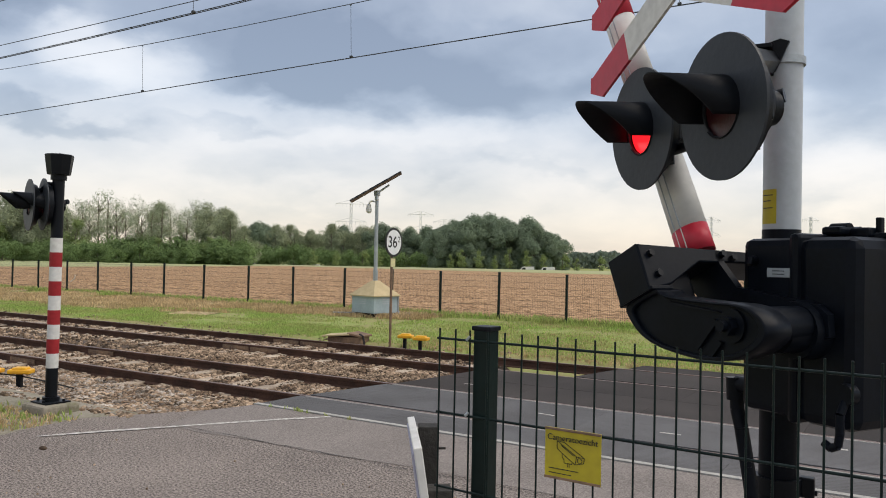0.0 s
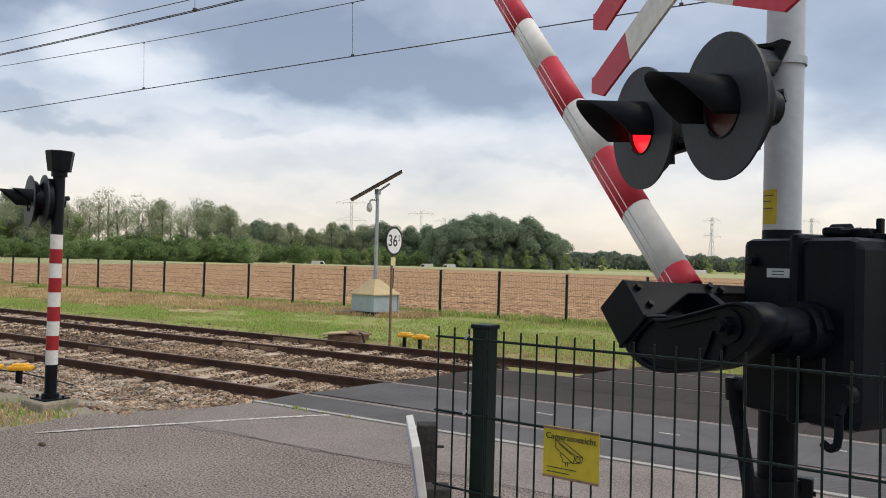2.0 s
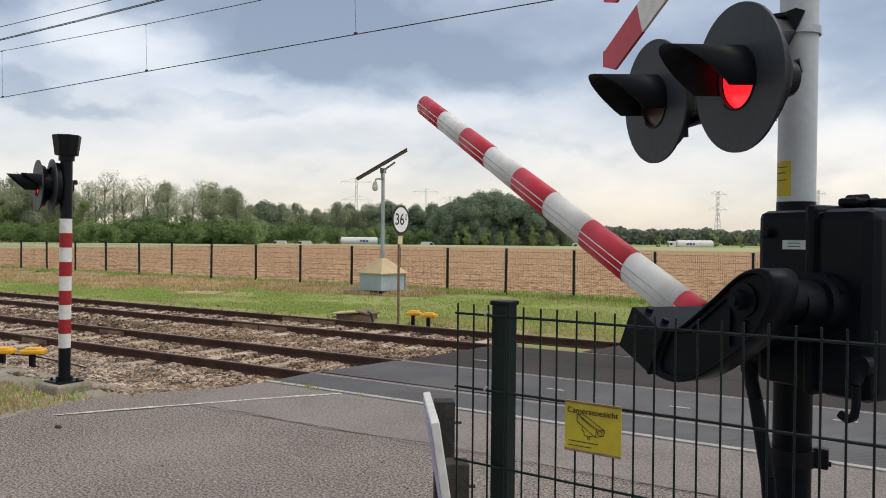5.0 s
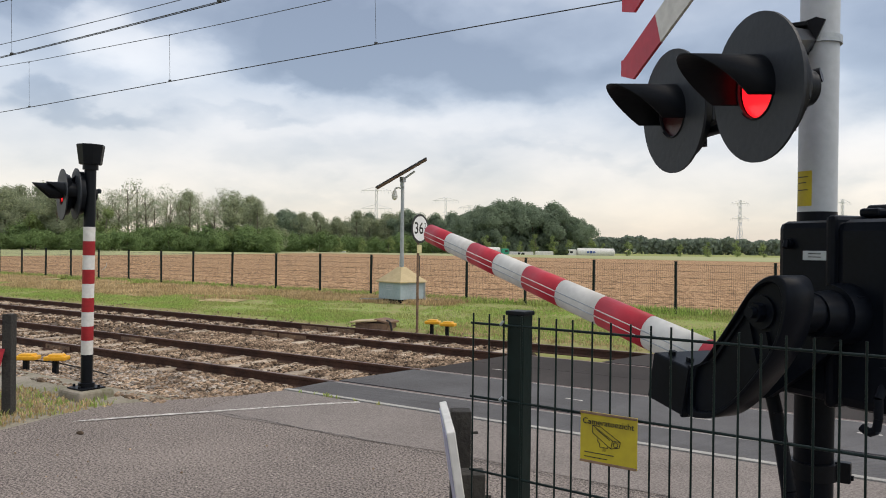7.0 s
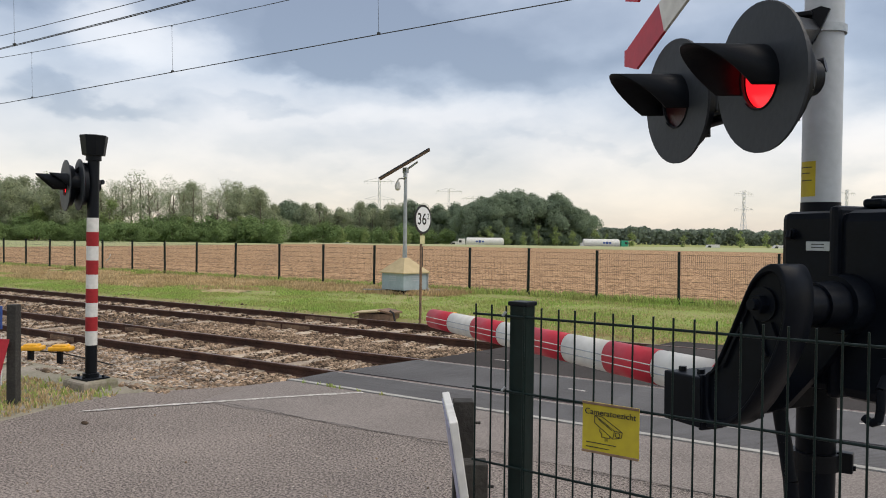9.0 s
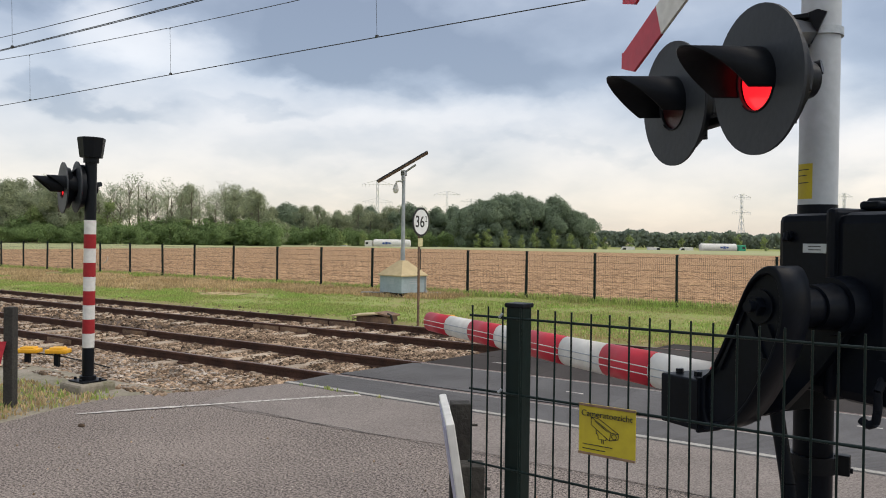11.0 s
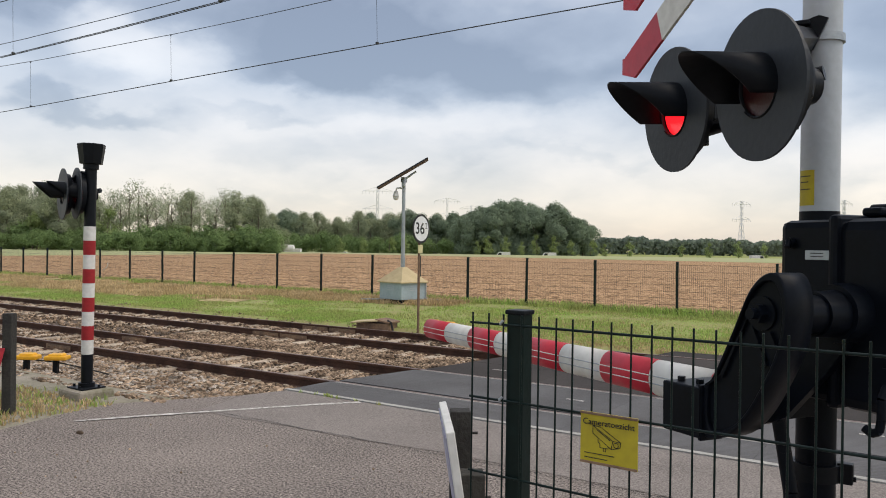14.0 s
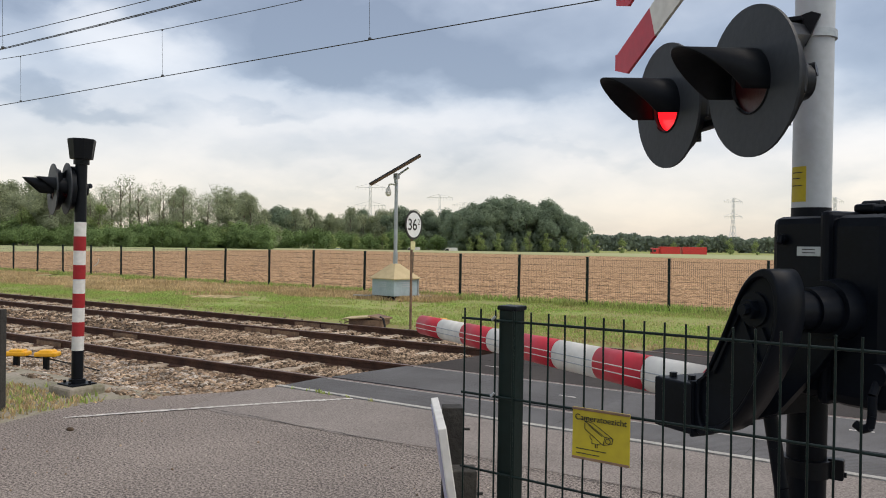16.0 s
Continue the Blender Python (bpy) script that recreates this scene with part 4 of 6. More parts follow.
def build_striped_post():
    lean = pose(-8.36, 5.21, 0, 0.0, 0.75, 0)
    post = thing("warning_light_post", "red and white striped warning-light post in a concrete foot", "signal post", lean)
    zs = [0.0, 0.487] + [0.487 + 0.1667 * (k + 1) for k in range(9)]
    bm = B()
    tube(bm, (0, 0, 0.02), (0, 0, 0.487), 0.064, n=24)
    part("lower_pole", bm, M["black"], post, "black lower part of the pole")
    for k in range(9):
        bm = B()
        tube(bm, (0, 0, 0.487 + 0.1637 * k), (0, 0, 0.487 + 0.1637 * (k + 1)), 0.0655 + (0.001 if k % 2 else 0), n=24)
        part("band", bm, M["red_old"] if k % 2 else M["white"], post, "red band" if k % 2 else "white band")
    bm = B()
    tube(bm, (0, 0, 1.96), (0, 0, 2.72), 0.064, n=24)
    part("upper_pole", bm, M["black"], post)
    bm = B()
    z0, z1 = 2.68, 2.91
    rings = []
    for z, r in ((z0, 0.125), (z1 - 0.01, 0.155), (z1, 0.145)):
        rings.append([bm.verts.new((r * math.cos(2 * math.pi * (k + 0.5) / 8), r * math.sin(2 * math.pi * (k + 0.5) / 8), z)) for k in range(8)])
    for a, b in zip(rings, rings[1:]):
        for k in range(8):
            bm.faces.new((a[k], a[(k + 1) % 8], b[(k + 1) % 8], b[k]))
    bm.faces.new(rings[0][::-1]); bm.faces.new(rings[-1])
    tube(bm, (0, 0, 2.62), (0, 0, 2.69), 0.085, n=20)
    part("bell_cap", bm, M["black"], post, "flared black bell housing on top")
    bm = B()
    tube(bm, (0, 0, 0.11), (0, 0, 0.16), 0.09, n=20)
    for k in range(4):
        a = k * 1.5708 + 0.5
        tube(bm, (0.15 * math.cos(a), 0.15 * math.sin(a), 0.08), (0.15 * math.cos(a), 0.15 * math.sin(a), 0.14), 0.016, n=8)
    box(bm, (0, 0, 0.105), (0.3, 0.3, 0.018), 0.004)
    part("base_plate", bm, M["black"], post, "bolted steel base plate")
    bm = B()
    box(bm, (0, 0, 0.0), (0.44, 0.44, 0.19), 0.03)
    part("foot", bm, M["dirt"], post, "soiled grey concrete foot")
    bm = B()
    hose(bm, [(-0.01, 0, 2.56), (-0.12, -0.05, 2.57), (-0.2, -0.08, 2.5)], 0.03, 10)
    box(bm, (-0.07, -0.03, 2.33), (0.16, 0.1, 0.26), 0.02)
    box(bm, (-0.2, -0.09, 2.33), (0.26, 0.07, 0.1), 0.015)
    part("lamp_bracket", bm, M["black"], post)
    for dx, dy, dz in ((-0.32, -0.05, 2.33), (-0.16, 0.02, 2.34)):
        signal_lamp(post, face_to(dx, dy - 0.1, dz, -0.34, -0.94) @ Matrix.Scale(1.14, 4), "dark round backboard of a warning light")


def build_right_post():
    post = thing("barrier_signal_post", "grey steel post with warning lights beside the barrier", "signal post", pose(-0.482, 3.572, 0, 0, 0.1, 0))
    bm = B()
    tube(bm, (0, 0, 1.92), (0, 0, 4.6), 0.0765, n=32)
    part("upper_pole", bm, M["grey"], post)
    bm = B()
    tube(bm, (0, 0, 0), (0, 0, 1.942), 0.078, n=32)
    part("lower_pole", bm, M["cast"], post, "black painted lower part of the pole")
    bm = B()
    tube(bm, (0, 0, 0.83), (0, 0, 0.9), 0.094, n=32)
    box(bm, (0.11, 0.02, 0.865), (0.06, 0.045, 0.085), 0.006)
    tube(bm, (0.07, 0.02, 0.845), (0.15, 0.02, 0.845), 0.011, n=8)
    part("clamp", bm, M["black"], post)
    bm = B()
    n = 10
    a0, a1 = math.radians(-158), math.radians(-98)
    rows = []
    for z in (1.965, 2.111):
        rows.append([bm.verts.new((0.0775 * math.cos(a0 + (a1 - a0) * k / n), 0.0775 * math.sin(a0 + (a1 - a0) * k / n), z)) for k in range(n + 1)])
    for k in range(n):
        bm.faces.new((rows[0][k], rows[0][k + 1], rows[1][k + 1], rows[1][k])).smooth = True
    sticker = part("sticker", bm, M["yellow"], post, "weathered yellow sticker")
    for z, w in ((2.084, 0.5), (2.06, 0.42), (2.03, 0.5)):
        bm = B()
        rows = [[bm.verts.new((0.0781 * math.cos(a0 + 0.12 + (a1 - a0) * w * k / 6 * 1.4), 0.0781 * math.sin(a0 + 0.12 + (a1 - a0) * w * k / 6 * 1.4), z + d)) for k in range(7)] for d in (0, 0.004)]
        for k in range(6):
            bm.faces.new((rows[0][k], rows[0][k + 1], rows[1][k + 1], rows[1][k]))
        part("text_bar", bm, M["ink"], sticker)
    # lamp bracket
    bm = B()
    tube(bm, (0, 0, 2.64), (0, 0, 2.672), 0.087, n=32)
    part("clamp_ring", bm, M["galv"], post, "galvanised clamp ring")
    bm = B()
    box(bm, (-0.11, -0.07, 2.655), (0.14, 0.05, 0.08), 0.006)
    box(bm, (-0.09, -0.09, 2.705), (0.12, 0.1, 0.02), 0.004)
    box(bm, (-0.09, -0.09, 2.6), (0.12, 0.1, 0.02), 0.004)
    tube(bm, (-0.05, -0.08, 2.645), (-0.06, -0.5, 2.55), 0.05, 0.06, 6)
    plate(bm, [(-0.16, 2.57), (-0.02, 2.6), (0.035, 2.72), (0.0, 2.735), (-0.16, 2.69)], -0.105, -0.088)
    part("pole_bracket", bm, M["black"], post)
    bm = B()
    hose(bm, [(-0.1, -0.08, 2.65), (-0.07, -0.3, 2.5), (-0.03, -0.55, 2.42), (-0.06, -0.72, 2.38)], 0.035, 12)
    hose(bm, [(-0.04, -0.74, 2.46), (-0.25, -0.55, 2.47), (-0.42, -0.36, 2.44)], 0.042, 12)
    tube(bm, (-0.19, -0.61, 2.46), (-0.16, -0.63, 2.46), 0.055, n=14)
    hose(bm, [(-0.05, -0.7, 2.24), (-0.25, -0.56, 2.24), (-0.46, -0.32, 2.24)], 0.02, 12)
    part("lamp_bracket", bm, M["black"], post)
    nrm = (-0.70, -0.71)
    for x, y, z in ((-0.534, 2.70, 2.314), (-0.928, 3.088, 2.329)):
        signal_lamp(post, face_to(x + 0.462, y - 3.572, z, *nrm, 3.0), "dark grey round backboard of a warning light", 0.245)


def build_saltire():
    # two chevrons over one another, facing the road
    m = face_to(-0.743, 2.837, 2.754, -1, -1)
    cross = thing("crossing_cross", "red and white double chevron crossing sign on the post", "sign", m)
    rise, w, length = math.tan(radians(21.6)), 0.135, 0.72

    def leg(side, base):
        def at_x(x, up):
            return (side * x, base - x * rise + up * w / math.cos(radians(21.6)))
        bm = B()
        cut = 0.4
        plate(bm, [at_x(0.0, 0), at_x(cut - 0.05, 0), at_x(cut, 1), at_x(0.0, 1)], -0.006, 0.006)
        lg = part("leg", bm, M["white"], cross)
        bm = B()
        x_end, z_end = at_x(length, 0)
        plate(bm, [at_x(cut - 0.05, 0), at_x(length - 0.12, 0), (x_end, z_end + 0.085), (x_end, z_end + 0.155), at_x(length - 0.02, 1), at_x(cut, 1)], -0.0062, 0.0062)
        part("red_tip", bm, M["red"], lg, "red leg tip")
    for base in (0.0, 0.29):
        for side in (-1, 1):
            leg(side, base)
    bm = B()
    tube(bm, (0.0, 0.03, 0.13), (0.3, 0.72, 0.13), 0.018, n=10)
    box(bm, (0, 0.02, 0.24), (0.05, 0.03, 0.4), 0.004)
    part("bracket", bm, M["galv"], cross, "galvanised bracket")


# ---- barrier ----
PIVOT, BOOM_YAW, SIZE = (-0.308, 2.955, 1.558), 148.49, 1.3


def build_barrier_machine():
    # local x along the lowered boom, -y into the machine
    m = pose(*PIVOT, 0, 0, BOOM_YAW)
    m = m @ Matrix.Scale(SIZE, 4)
    machine = thing("barrier_machine", "black cast-iron barrier drive box mounted on the post", "barrier machine", m)
    bm = B()
    box(bm, (0.144, -0.355, 0.006), (0.204, 0.65, 0.498), 0.022)
    body = part("body", bm, M["cast"], machine)
    bm = B()
    box(bm, (0.066, -0.36, 0.006), (0.034, 0.672, 0.524), 0.013)
    part("flange", bm, M["cast"], body)
    bm = B()
    box(bm, (-0.03, -0.37, 0.002), (0.18, 0.68, 0.508), 0.032)
    cover = part("cover", bm, M["cast"], machine, "black ribbed cover")
    for y in (-0.2, -0.5):
        bm = B()
        box(bm, (-0.135, y, 0.0), (0.016, 0.02, 0.44), 0.006)
        part("rib", bm, M["cast"], cover)
    bm = B()
    box(bm, (0.045, -0.2, 0.278), (0.06, 0.1, 0.024), 0.008)
    tube(bm, (0.02, -0.2, 0.284), (0.075, -0.2, 0.284), 0.017, n=12)
    tube(bm, (0.03, -0.26, 0.28), (0.065, -0.26, 0.28), 0.013, n=12)
    box(bm, (0.0, -0.23, 0.272), (0.08, 0.07, 0.03), 0.008)
    box(bm, (-0.045, -0.235, 0.285), (0.016, 0.02, 0.06), 0.004)
    box(bm, (-0.1, -0.24, 0.262), (0.09, 0.1, 0.018), 0.005)
    part("hinge", bm, M["cast"], body)
    bm = B()
    box(bm, (0.115, -0.0285, 0.157), (0.078, 0.003, 0.026), 0.001)
    lab = part("name_plate", bm, M["galv"], body, "small metal type plate")
    for z in (0.162, 0.153):
        bm = B()
        box(bm, (0.115, -0.0265, z), (0.04, 0.001, 0.0025))
        part("text_bar", bm, M["ink"], lab)
    bm = B()
    tube(bm, (0.2, -0.032, 0.19), (0.2, -0.015, 0.19), 0.015, n=12)
    tube(bm, (0.2, -0.015, 0.198), (0.196, -0.005, 0.178), 0.008, n=8)
    part("lock", bm, M["cast"], body)
    bm = B()
    tube(bm, (0.02, -0.04, 0.005), (0.02, 0.03, 0.005), 0.082, 0.076, 32)
    tube(bm, (0.02, 0.03, 0.005), (0.02, 0.1, 0.005), 0.062, 0.058, 32)
    part("shaft_housing", bm, M["cast"], body)
    bm = B()
    hose(bm, [(-0.1, -0.03, -0.15), (-0.1, 0.0, -0.2), (-0.1, 0.0, -0.25), (-0.095, 0.0, -0.28), (-0.075, 0.0, -0.29), (-0.055, 0.0, -0.28)], 0.011, 10)
    tube(bm, (-0.1, -0.04, -0.15), (-0.1, -0.01, -0.15), 0.028, n=14)
    part("latch", bm, M["cast"], body)
    bm = B()
    box(bm, (0.33, -0.5, 0.0), (0.2, 0.16, 0.3), 0.01)
    part("mounting_bracket", bm, M["cast"], machine)
    # cable hose down to the ground
    cable = thing("cable_hose", "black rubber hose from the barrier machine to the ground", "cable", m)
    bm = B()
    tube(bm, (0.28, -0.16, -0.2), (0.375, -0.16, -0.2), 0.026, n=14)
    tube(bm, (0.38, -0.16, -0.18), (0.376, -0.16, -0.25), 0.031, n=14)
    hose(bm, [(0.378, -0.16, -0.19), (0.374, -0.16, -0.28), (0.356, -0.16, -0.337), (0.33, -0.16, -0.452), (0.305, -0.16, -0.567), (0.285, -0.165, -0.8), (0.28, -0.17, -1.24)], 0.022, 12)
    part("hose", bm, M["cast"], cable)


def build_boom():
    boom = thing("barrier_boom", "red and white striped barrier boom in a black cast holder", "barrier boom", pose(*PIVOT, 0, 0, BOOM_YAW) @ Matrix.Scale(SIZE, 4))
    z0, b, tip = -0.263, 0.2755, 2.64

    def ring(bm, x, ry, rz):
        return [bm.verts.new((x, 0.006 + ry * math.cos(2 * math.pi * k / 28), z0 + rz * math.sin(2 * math.pi * k / 28))) for k in range(28)]

    def section(x0, x1, grow=0.0):
        bm = B()
        rs = [ring(bm, x, 0.042 + 0.008 * (tip - x) / tip + grow, 0.053 + 0.011 * (tip - x) / tip + grow) for x in (x0, x1)]
        for k in range(28):
            bm.faces.new((rs[0][k], rs[0][(k + 1) % 28], rs[1][(k + 1) % 28], rs[1][k])).smooth = True
        bm.faces.new(rs[0][::-1]); bm.faces.new(rs[1])
        bmesh.ops.recalc_face_normals(bm, faces=bm.faces)
        return bm
    for k in range(9):
        x1, x0 = tip - b * k, tip - b * (k + 1)
        if k == 8:
            x0 = 0.35
        red = k % 2 == 0
        band = part("band", section(x0, x1, 0.0008 if red else 0), M["red"] if red else M["white"], boom, "red band" if red else "white band")
        for dz in (0.012, -0.014):
            bm = B()
            c = math.sqrt(1 - (dz / 0.058) ** 2)
            ya, yb = (0.006 + c * (0.0425 + 0.008 * (tip - x) / tip) for x in (x0, x1))
            tube(bm, (x0 + 0.001, ya, z0 + dz), (x1 - 0.001, yb, z0 + dz), 0.0022, n=6)
            part("seam", bm, M["white"] if red else M["galv"], band)
    # cast holder: two hooked arms joined by a closed box at the boom's root
    outline = [(-0.02, 0.116), (0.012, 0.107), (0.044, 0.08), (0.068, 0.043), (0.1, -0.026), (0.161, -0.142), (0.19, -0.186), (0.215, -0.2), (0.215, -0.338),
               (0.16, -0.328), (0.107, -0.303), (0.055, -0.25), (0.01, -0.18), (-0.035, -0.1), (-0.062, -0.02), (-0.062, 0.06), (-0.045, 0.105)]
    for _ in range(3):
        outline = [p for (x0, y0), (x1, y1) in zip(outline, outline[1:] + outline[:1])
                   for p in ((0.75 * x0 + 0.25 * x1, 0.75 * y0 + 0.25 * y1), (0.25 * x0 + 0.75 * x1, 0.25 * y0 + 0.75 * y1))]
    cx, cz = 0.06, -0.09
    inner = [(x + (cx - x) * 0.12, z + (cz - z) * 0.1) for x, z in outline]
    bm = B()
    plate(bm, inner, 0.265, 0.276)
    side = part("side_plate", bm, M["cast"], boom)
    bm = B()
    o0 = [bm.verts.new((x, 0.195, z)) for x, z in outline]
    o1 = [bm.verts.new((x, 0.29, z)) for x, z in outline]
    i0 = [bm.verts.new((x, 0.195, z)) for x, z in inner]
    i1 = [bm.verts.new((x, 0.29, z)) for x, z in inner]
    n = len(outline)
    for k in range(n):
        j = (k + 1) % n
        bm.faces.new((o0[k], o0[j], o1[j], o1[k])).smooth = True; bm.faces.new((i1[k], i1[j], i0[j], i0[k]))
        bm.faces.new((o1[k], o1[j], i1[j], i1[k])); bm.faces.new((i0[k], i0[j], o0[j], o0[k]))
    bmesh.ops.recalc_face_normals(bm, faces=bm.faces)
    bmesh.ops.bevel(bm, geom=[e for e in bm.edges if abs(e.calc_face_angle(0)) > 1.2], offset=0.003, segments=1, affect="EDGES")
    part("rim", bm, M["cast"], side)
    for pts in ([(0.045, -0.02), (0.055, -0.03), (0.02, -0.12), (0.0, -0.115)], [(0.06, 0.0), (0.07, -0.015), (0.155, -0.16), (0.145, -0.165)], [(-0.01, -0.03), (0.0, -0.04), (-0.03, -0.09), (-0.035, -0.08)]):
        bm = B()
        plate(bm, pts, 0.272, 0.286)
        part("rib", bm, M["cast"], side)
    bm = B()
    plate(bm, [(-0.035, 0.06), (0.02, 0.08), (0.055, 0.06), (0.1, -0.01), (0.2, -0.165), (0.3, -0.199), (0.335, -0.199), (0.335, -0.335), (0.27, -0.335), (0.19, -0.3), (0.06, -0.16), (-0.04, -0.03)], -0.022, 0.004)
    part("side_plate", bm, M["cast"], boom)
    bm = B()
    # stepped towards the machine, where only a narrow beam runs on
    plate(bm, [(-0.303, 0.208), (-0.303, 0.35), (0.25, 0.329), (0.25, 0.295), (-0.08, 0.296), (-0.216, 0.224)], -0.337, -0.199, 0.005)
    bmesh.ops.transform(bm, matrix=Matrix(((0, 0, 1, 0), (-1, 0, 0, 0), (0, 1, 0, 0), (0, 0, 0, 1))), verts=bm.verts)
    bmesh.ops.recalc_face_normals(bm, faces=bm.faces)
    root = part("root_box", bm, M["cast"], boom, "black box joining the holder's arms")
    bm = B()
    box(bm, (0.255, 0.12, -0.295), (0.11, 0.1, 0.07), 0.008)
    part("boom_clamp", bm, M["cast"], root)
    bm = B()
    box(bm, (0.212, 0.26, -0.268), (0.012, 0.08, 0.15), 0.003)
    part("joint_rib", bm, M["cast"], root)
    for x, y in ((0.318, 0.265), (0.255, 0.256), (0.322, -0.02), (0.31, -0.06)):
        bm = B()
        tube(bm, (x, y, -0.2), (x, y, -0.186), 0.011, n=6)
        part("bolt", bm, M["black"], root)
    bm = B()
    tube(bm, (0.02, 0.2, 0.012), (0.02, 0.284, 0.012), 0.046, 0.043, 28)
    tube(bm, (0.02, 0.284, 0.012), (0.02, 0.306, 0.012), 0.025, n=6)
    tube(bm, (0.02, 0.306, 0.012), (0.02, 0.322, 0.012), 0.014, n=16)
    part("hub", bm, M["cast"], boom, "black pivot hub with a large nut")
    bm = B()
    tube(bm, (0.02, -0.03, 0.005), (0.02, 0.266, 0.005), 0.05, n=28)
    part("axle", bm, M["cast"], boom)
    return boom


# ---- camera mast, signs and track-side boxes ----
def build_camera_mast():
    m = pose(-13.87, 18.78, 0.1, 0, 0, 0)
    mast = thing("camera_mast", "galvanised camera mast with a tilted solar panel", "camera mast", m)
    bm = B()
    tube(bm, (0, 0, -0.05), (0, 0, 1.4), 0.07, 0.07, 16)
    tube(bm, (0, 0, 1.4), (0, 0, 3.7), 0.058, 0.05, 16)
    tube(bm, (0, 0, -0.06), (0, 0, 0.06), 0.1, n=16)
    part("pole", bm, M["galv"], mast)
    bm = B()
    mm = pose(-0.04, -0.01, 3.885, 0, -31, 33.4)
    box(bm, (0, 0, 0), (1.76, 0.7, 0.035), 0.008, mm)
    panel = part("solar_panel", bm, M["solar"], mast, "tilted solar panel seen edge-on")
    bm = B()
    box(bm, (0, 0, 0.021), (1.7, 0.64, 0.006), 0, mm)
    part("cells", bm, M["solar"], panel)
    bm = B()
    box(bm, (0, 0, 3.7), (0.14, 0.14, 0.16), 0.01)
    tube(bm, (0, 0, 3.7), (0.3, 0.2, 3.96), 0.03, n=8)
    part("panel_mount", bm, M["galv"], mast)
    bm = B()
    hose(bm, [(0, 0, 3.42), (-0.1, -0.07, 3.46), (-0.18, -0.12, 3.44), (-0.2, -0.13, 3.34)], 0.025, 8)
    part("camera_arm", bm, M["white"], mast)
    bm = B()
    tube(bm, (-0.2, -0.13, 3.2), (-0.2, -0.13, 3.36), 0.095, 0.05, 16)
    dome(bm, (-0.2, -0.13, 3.17), 0.085)
    cam_ob = part("dome_camera", bm, M["white"], mast, "white dome surveillance camera")
    bm = B()
    box(bm, (0.03, -0.06, 3.55), (0.1, 0.08, 0.14), 0.01)
    part("junction_box", bm, M["grey"], mast)
    # ballast cabinet round the foot
    cab = thing("mast_cabinet", "light grey-blue cabinet with a sand-coloured pyramid roof", "cabinet", m @ pose(0.0, 0.0, 0, 0, 0, 79))
    bm = B()
    s = 0.47
    for k, (x, y, sx, sy) in enumerate(((0, -s, 0.97, 0.03), (0, s, 0.97, 0.03), (-s, 0, 0.03, 0.91), (s, 0, 0.03, 0.91))):
        bm = B()
        box(bm, (x, y, 0.38), (sx, sy, 0.52), 0.008)
        w = part("side_panel", bm, M["cabinet"], cab)
        for j in range(3):
            bm = B()
            if sx > 0.5:
                box(bm, (0.0, y * 1.035, 0.4 + 0.06 * j), (0.3, 0.012, 0.02))
            else:
                box(bm, (x * 1.035, 0.0, 0.4 + 0.06 * j), (0.012, 0.3, 0.02))
            part("louvre", bm, M["grey"], w)
    bm = B()
    vs = [bm.verts.new((0.545 * a, 0.545 * b, 0.64)) for a, b in ((-1, -1), (1, -1), (1, 1), (-1, 1))]
    vt = [bm.verts.new((0.09 * a, 0.09 * b, 1.07)) for a, b in ((-1, -1), (1, -1), (1, 1), (-1, 1))]
    vb = [bm.verts.new((0.545 * a, 0.545 * b, 0.61)) for a, b in ((-1, -1), (1, -1), (1, 1), (-1, 1))]
    for k in range(4):
        j = (k + 1) % 4
        bm.faces.new((vs[k], vs[j], vt[j], vt[k])); bm.faces.new((vb[k], vb[j], vs[j], vs[k]))
    bm.faces.new(vt); bm.faces.new(vb[::-1])
    part("roof", bm, M["roof"], cab, "sand-coloured pyramid roof")
    for x in (-0.38, 0.38):
        bm = B()
        box(bm, (x, 0, 0.06), (0.1, 0.9, 0.12), 0.01)
        part("skid", bm, M["black"], cab)
    bm = B()
    box(bm, (0, 0, 0.1), (0.05, 2.5, 0.04), 0.005, pose(0, 0, 0, 0, 0, 45))
    part("outrigger", bm, M["galv"], cab)
    bm = B()
    tube(bm, (0.5, -0.5, -0.05), (0.5, -0.5, 0.16), 0.07, 0.05, 12)
    tube(bm, (0.49, -0.49, 0.1), (0.49, -0.49, 0.62), 0.03, n=10)
    part("corner_pipe", bm, M["galv"], cab)


def build_km_sign():
    sign = thing("kilometre_sign", "round white kilometre sign on a thin rusty post", "sign", pose(-9.67, 13.68, -0.03))
    bm = B()
    tube(bm, (0, 0, -0.05), (0, 0, 2.45), 0.028, n=12)
    part("post", bm, M["rust"], sign)
    face = pose(0.045, 0, 2.205, 0, 0, 90)
    bm = B()
    tube(bm, (0, 0.006, 0), (0, -0.006, 0), 0.315, n=40)
    rim = part("rim", bm, M["ink"], sign, "black rim", face)
    bm = B()
    tube(bm, (0, -0.0065, 0), (0, -0.0085, 0), 0.268, n=40)
    fc = part("face", bm, M["face"], rim, "white face")
    words("36", 0.35, M["ink"], sign, pose(0.056, -0.055, 2.2, 90, 0, 90), weight=0.004)
    words("2", 0.18, M["ink"], sign, pose(0.056, 0.18, 2.265, 90, 0, 90))
    bm = B()
    box(bm, (0.035, 0, 1.765), (0.006, 0.17, 0.18), 0.002)
    part("small_plate", bm, M["pale"], sign, "small yellow plate")


